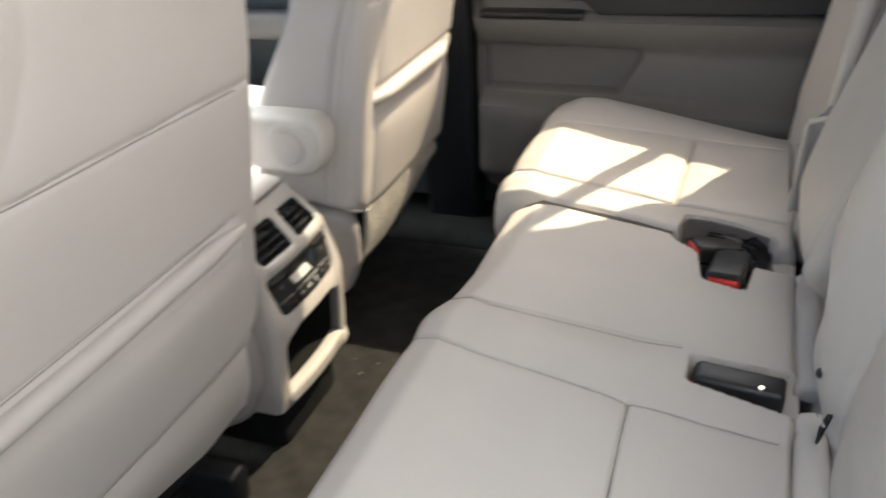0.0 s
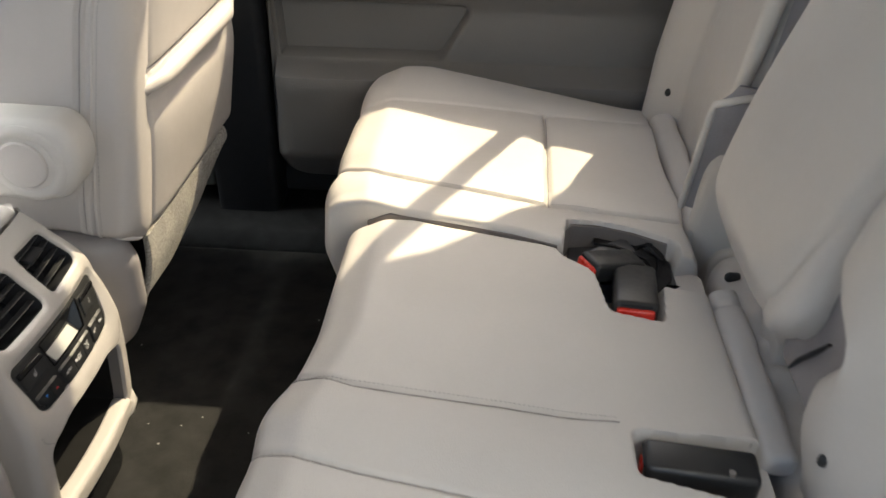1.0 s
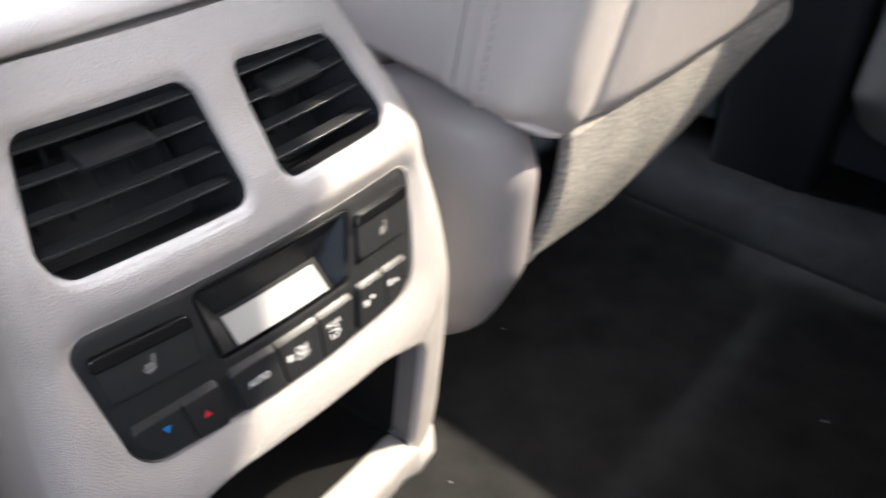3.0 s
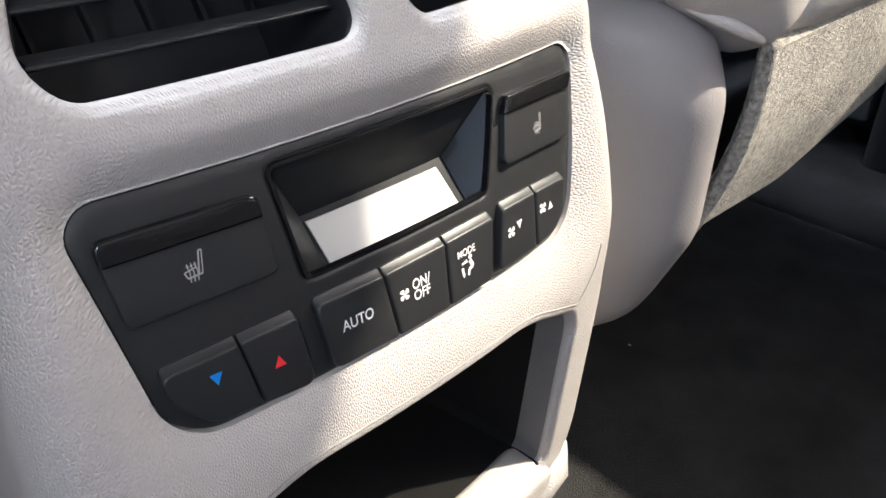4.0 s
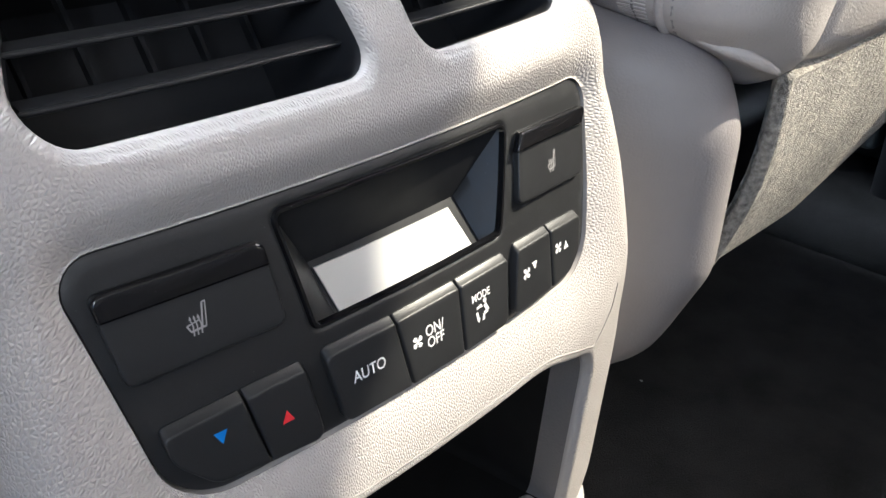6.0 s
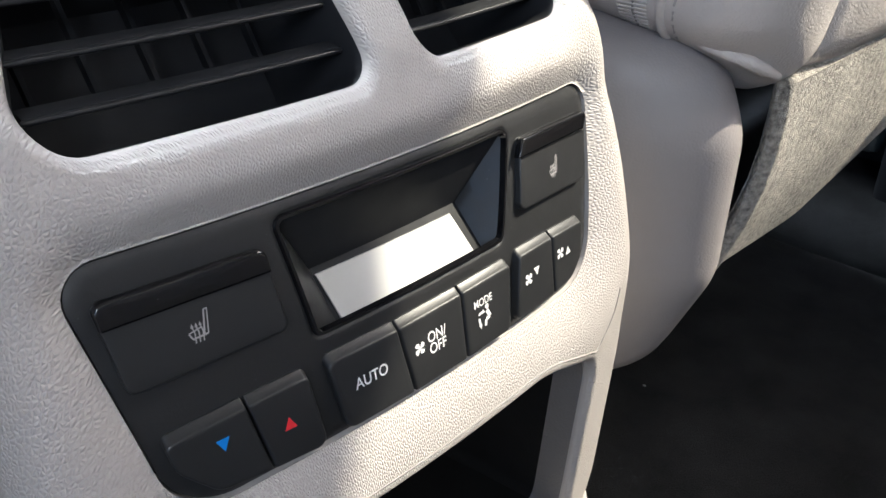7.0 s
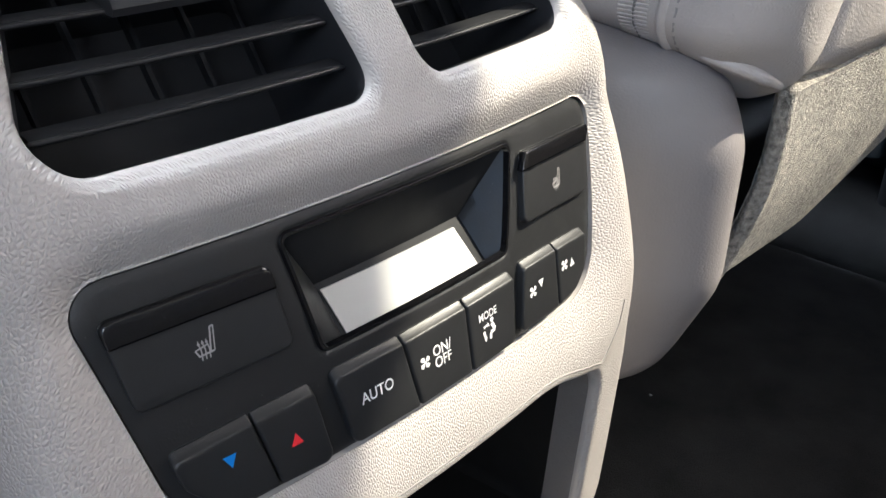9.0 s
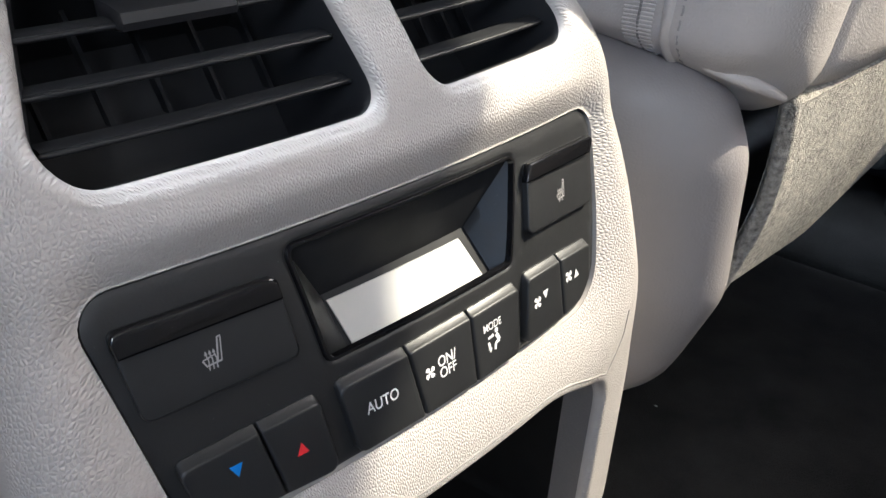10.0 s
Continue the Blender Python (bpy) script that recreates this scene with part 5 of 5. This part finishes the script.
    part("flap", tidy(vs, fs, 50), M_FELT if sgn > 0 else M_VINYL, seat, "beige felt flap under the backrest" if sgn > 0 else "")
    part("hem", tube([(p[0] - 0.003, p[1], p[2]) for p in rows[0][:7]], 0.0042, 10), M_FELT if sgn > 0 else M_VINYL, seat, "folded edge of the flap")
    # folded leather edge along the foot of the inner side, turning round the corner
    fold = ((0.004, 0.0090, 0.3075, 0.0010), (0.012, 0.0090, 0.3060, 0.0024), (0.021, 0.0116, 0.3036, 0.0027), (0.028, 0.0168, 0.3004, 0.0028), (0.0315, 0.0240, 0.2966, 0.0026), (0.0325, 0.0340, 0.2920, 0.0018))
    part("rolled_edge", tube([(x - 0.0015 + dx, sgn * (lo + e + 0.0022), z) for x, e, z, r in fold], [r for x, e, z, r in fold], 12), M_VINYL, seat)
    # zipped closing, piping and stitches up the inner side
    on_side = side_layer(back, sgn)
    side = resample(np.array([(-0.020, 0.304), (-0.012, 0.361), (-0.003, 0.405), (0.008, 0.470), (0.036, 0.590), (0.062, 0.66), (0.092, 0.76)]), 0.006, closed=False)
    lay = lambda off, h=0.0: [p for p in (on_side(x + off + dx, z, h) for x, z in side) if p is not None]
    part("zip_seam", tube(lay(0.0), 0.0007, 6), M_SEAM, seat, "fine dark zip line")
    part("zip_tape", ribs(side, -0.0075, 0.0065, lambda x, z: on_side(x + dx, z, 0.0001)), M_VINYL, seat, "ribbed cloth zip tape")
    part("piping", tube(lay(0.0125, -0.0006), 0.0024, 10), M_VINYL, seat, "sewn leather piping")
    stitches("stitching", [(x + 0.0185, z) for x, z in side], lambda x, z: on_side(x + dx, z, 0.0001) or (x + dx, sgn * lo, z), seat, 0.0058, 0.0040, 0.0006)
    # seat base beside the console
    base = rounded([(0.026 + dx, 0.200), (0.027 + dx, 0.268), (0.012 + dx, 0.304), (-0.06 + dx, 0.314), (-0.12 + dx, 0.290), (-0.55 + dx, 0.28), (-0.60 + dx, 0.20), (-0.50 + dx, 0.12), (-0.07 + dx, 0.100), (0.0 + dx, 0.140)],
                   [0.02, 0.03, 0.04, 0.06, 0.05, 0.03, 0.05, 0.03, 0.06, 0.06], 6)
    def sweep(x, y, z):
        g = np.maximum(0.192 - np.abs(y), 0)
        return x - 28.0 * np.maximum(g - 0.014, 0) ** 2 * step1(x, -0.08 + dx, 0.0 + dx), y, z
    part("side_shield", pillow(base, *sorted((sgn * 0.128, sgn * 0.203)), (0.012, 0.026) if sgn > 0 else (0.026, 0.012), None, 0.004, warp=sweep), M_SHIELD, seat, "smooth grey plastic side shield")
    cush = rounded([(-0.15 + dx, 0.355), (-0.40 + dx, 0.37), (-0.62 + dx, 0.385), (-0.66 + dx, 0.30), (-0.60 + dx, 0.2), (-0.15 + dx, 0.2)], 0.04, 6)
    part("cushion", pillow(cush, *sorted((sgn * 0.165, sgn * 0.60)), 0.035, None, 0.010), M_LEATHER, seat)
    for a in (0.19, 0.50):
        end = -0.02 if sgn < 0 else -0.16
        part("rail", box((-0.50 + dx, min(sgn * a, sgn * (a + 0.04)), -0.005), (end + dx, max(sgn * a, sgn * (a + 0.04)), 0.06), 0.01), M_BLACK, seat, "black seat rail cover")
    part("under_frame", box((-0.50 + dx, min(sgn * 0.20, sgn * 0.53), 0.10), (-0.05 + dx, max(sgn * 0.20, sgn * 0.53), 0.20), 0.01), M_DARK, seat)
    # armrest on the inner side
    arm = rounded([(-0.40, 0.43), (-0.40, 0.482), (-0.06, 0.490), (0.021, 0.488), (0.026, 0.438), (0.005, 0.391), (-0.06, 0.390)], [0.02, 0.02, 0.08, 0.046, 0.046, 0.046, 0.06], 8)
    arm_ob = part("armrest", pillow([(x + dx, z) for x, z in arm], *sorted((sgn * 0.104, sgn * 0.158)), 0.014, None, 0.005), M_LEATHER, seat, "padded grey folding armrest")
    loops = [[(-0.038 + dx + r * math.cos(t), sgn * d, 0.438 + r * math.sin(t)) for t in np.linspace(0, 2 * math.pi, 28, False)]
             for r, d in ((0.0275, 0.106), (0.0275, 0.1020), (0.0260, 0.1005), (0.01375, 0.0999))]
    part("pivot_cap", tidy(*strip(loops, cap=True), 40), M_VINYL, arm_ob, "round grey pivot cap")
    ring = [[(-0.034 + dx + r * math.cos(t), sgn * y, 0.4385 + r * math.sin(t)) for t in np.linspace(0, 2 * math.pi, 40, False)] for r, y in ((0.0455, 0.112), (0.0450, 0.1052), (0.0425, 0.1030), (0.0380, 0.1022), (0.0320, 0.1030), (0.0290, 0.1062))]
    part("pivot_ring", tidy(*strip(ring), 40), M_LEATHER, arm_ob, "raised ring round the pivot")
    return seat


front_seat(1, 0.0, "light grey leather front passenger seat seen from behind")
front_seat(-1, 0.012, "light grey leather driver seat seen from behind")


# ---- rear door beyond the bench ----
door = thing("door_1", (0.4, 0.74, 0.08), "closed grey rear car door with armrest and map pocket", "car door", kind="structure")
outline = rounded([(0.072, 0.10), (0.90, 0.10), (0.90, 0.735), (0.060, 0.735)], [0.06, 0.05, 0.02, 0.02], 8)
POCK = rounded([(0.086, 0.340), (0.372, 0.340), (0.430, 0.438), (0.083, 0.441)], [0.006, 0.02, 0.016, 0.006], 5)
vd, fd = sheet(outline, [POCK], [0.0, 0.002, 0.005, 0.009], 0.012)
dp = dist_poly(vd, POCK, True)


def door_y(x, z):
    bulge = np.interp(z, [0.10, 0.16, 0.30, 0.318, 0.335, 0.43, 0.47, 0.497, 0.505, 0.56, 0.735],
                      [0.735, 0.690, 0.676, 0.680, 0.720, 0.724, 0.698, 0.688, 0.735, 0.742, 0.752])
    edge = min(max((x - 0.068) / 0.03, 0.0), 1.0)
    return float(bulge) + 0.02 * (1 - edge) ** 2


vv = [(x, door_y(x, z) + 0.004 * max(1 - d / 0.009, 0) ** 2, z) for (x, z), d in zip(vd, dp)]
ff = [tuple(t) for t in fd]
k = len(vv)
o = [(p[0], door_y(*p), p[1]) for p in outline]
vs, fs = strip([o, [(p[0], 0.782, p[1]) for p in outline]])
vv += vs
ff += [tuple(k + i for i in f) for f in fs]
k = len(vv)
vs, fs = strip([[(p[0], door_y(*p) + 0.004, p[1]) for p in POCK], [(p[0], 0.758, p[1]) for p in offset(POCK, -0.006)]], cap=True)
vv += vs
ff += [tuple(k + i for i in f) for f in fs]
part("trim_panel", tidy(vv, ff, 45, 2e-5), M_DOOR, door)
part("upper_trim", tidy(*strip([[(p[0], 0.716 + d, p[1]) for p in offset(rounded([(0.33, 0.502), (0.92, 0.516), (0.92, 0.73), (0.66, 0.73), (0.45, 0.708), (0.085, 0.698), (0.085, 0.540), (0.30, 0.530)], [0.02, 0.01, 0.01, 0.1, 0.1, 0.01, 0.01, 0.02], 6), -e)] for d, e in ((0.04, 0), (0.004, 0), (0.001, 0.002), (0.0, 0.006))], cap=True), 40), M_DOOR_DARK, door, "dark upper door trim")
part("switch_plate", box((0.09, 0.690, 0.499), (0.30, 0.735, 0.512), 0.004), M_BLACK, door, "black switch plate on the armrest")
pillar = part("pillar_trim", box((-0.06, 0.70, 0.0), (0.062, 0.782, 1.2), 0.015), M_DARK)
tagged(pillar, "dark trimmed pillar between the car doors", "pillar", kind="structure")
fdoor = thing("door_2", (-0.6, 0.76, 0.08), "dark grey front passenger door with pale armrest strip", "car door", kind="structure")
part("trim_panel", box((-1.15, 0.735, 0.06), (-0.07, 0.782, 0.735), 0.012), M_DASH, fdoor)
part("armrest", box((-0.95, 0.665, 0.44), (-0.12, 0.74, 0.50), 0.018), M_DOOR, fdoor)
part("upper_strip", box((-1.10, 0.722, 0.61), (-0.08, 0.738, 0.64), 0.006), M_DOOR, fdoor)


dash = thing("dashboard", (-1.1, 0.0, 0.3), "dark grey dashboard closing the front of the car", "dashboard", kind="structure")
part("dash_body", box((-1.25, -0.76, 0.42), (-0.90, 0.76, 0.74), 0.05), M_DASH, dash)
part("firewall", box((-1.25, -0.78, -0.05), (-1.18, 0.78, 0.60), 0.01), M_CARPET, dash, "black carpeted bulkhead")


# ---- floor ----
rng = random.Random(4)
for x, y in ((0.047, 0.156), (-0.001, 0.156), (-0.075, 0.324)) + tuple((rng.uniform(-0.1, 0.22), rng.uniform(0.05, 0.5)) for _ in range(6)):
    s = rng.uniform(0.0008, 0.0016)
    c = thing("crumb", (x, y, 0.0), "tiny pale crumb on the carpet", "crumb", "crumbs")
    bm = bmesh.new()
    bmesh.ops.create_icosphere(bm, subdivisions=1, radius=s, matrix=Matrix.Translation((x, y, s * 0.6)) @ Matrix.Diagonal((1.6, 1.0, 0.7, 1)))
    part("crumb_body", bm, M_MARK_DIM, c)
sill = part("sill", box((-0.05, -0.83, -0.06), (0.90, -0.72, 0.02), 0.01), M_BLACK)
tagged(sill, "black door sill of the open rear doorway", "sill", kind="structure")
far_sill = part("sill_far", tidy(*strip([[(x, y, z) for y, z in rounded([(0.585, -0.01), (0.645, 0.026), (0.783, 0.040), (0.783, -0.01)], [0.01, 0.04, 0.005, 0.005], 6)] for x in (-0.9, -0.4, 0.1, 0.42)], cap=True), 50), M_CARPET)
tagged(far_sill, "black carpeted sill under the closed rear door", "sill", kind="structure")
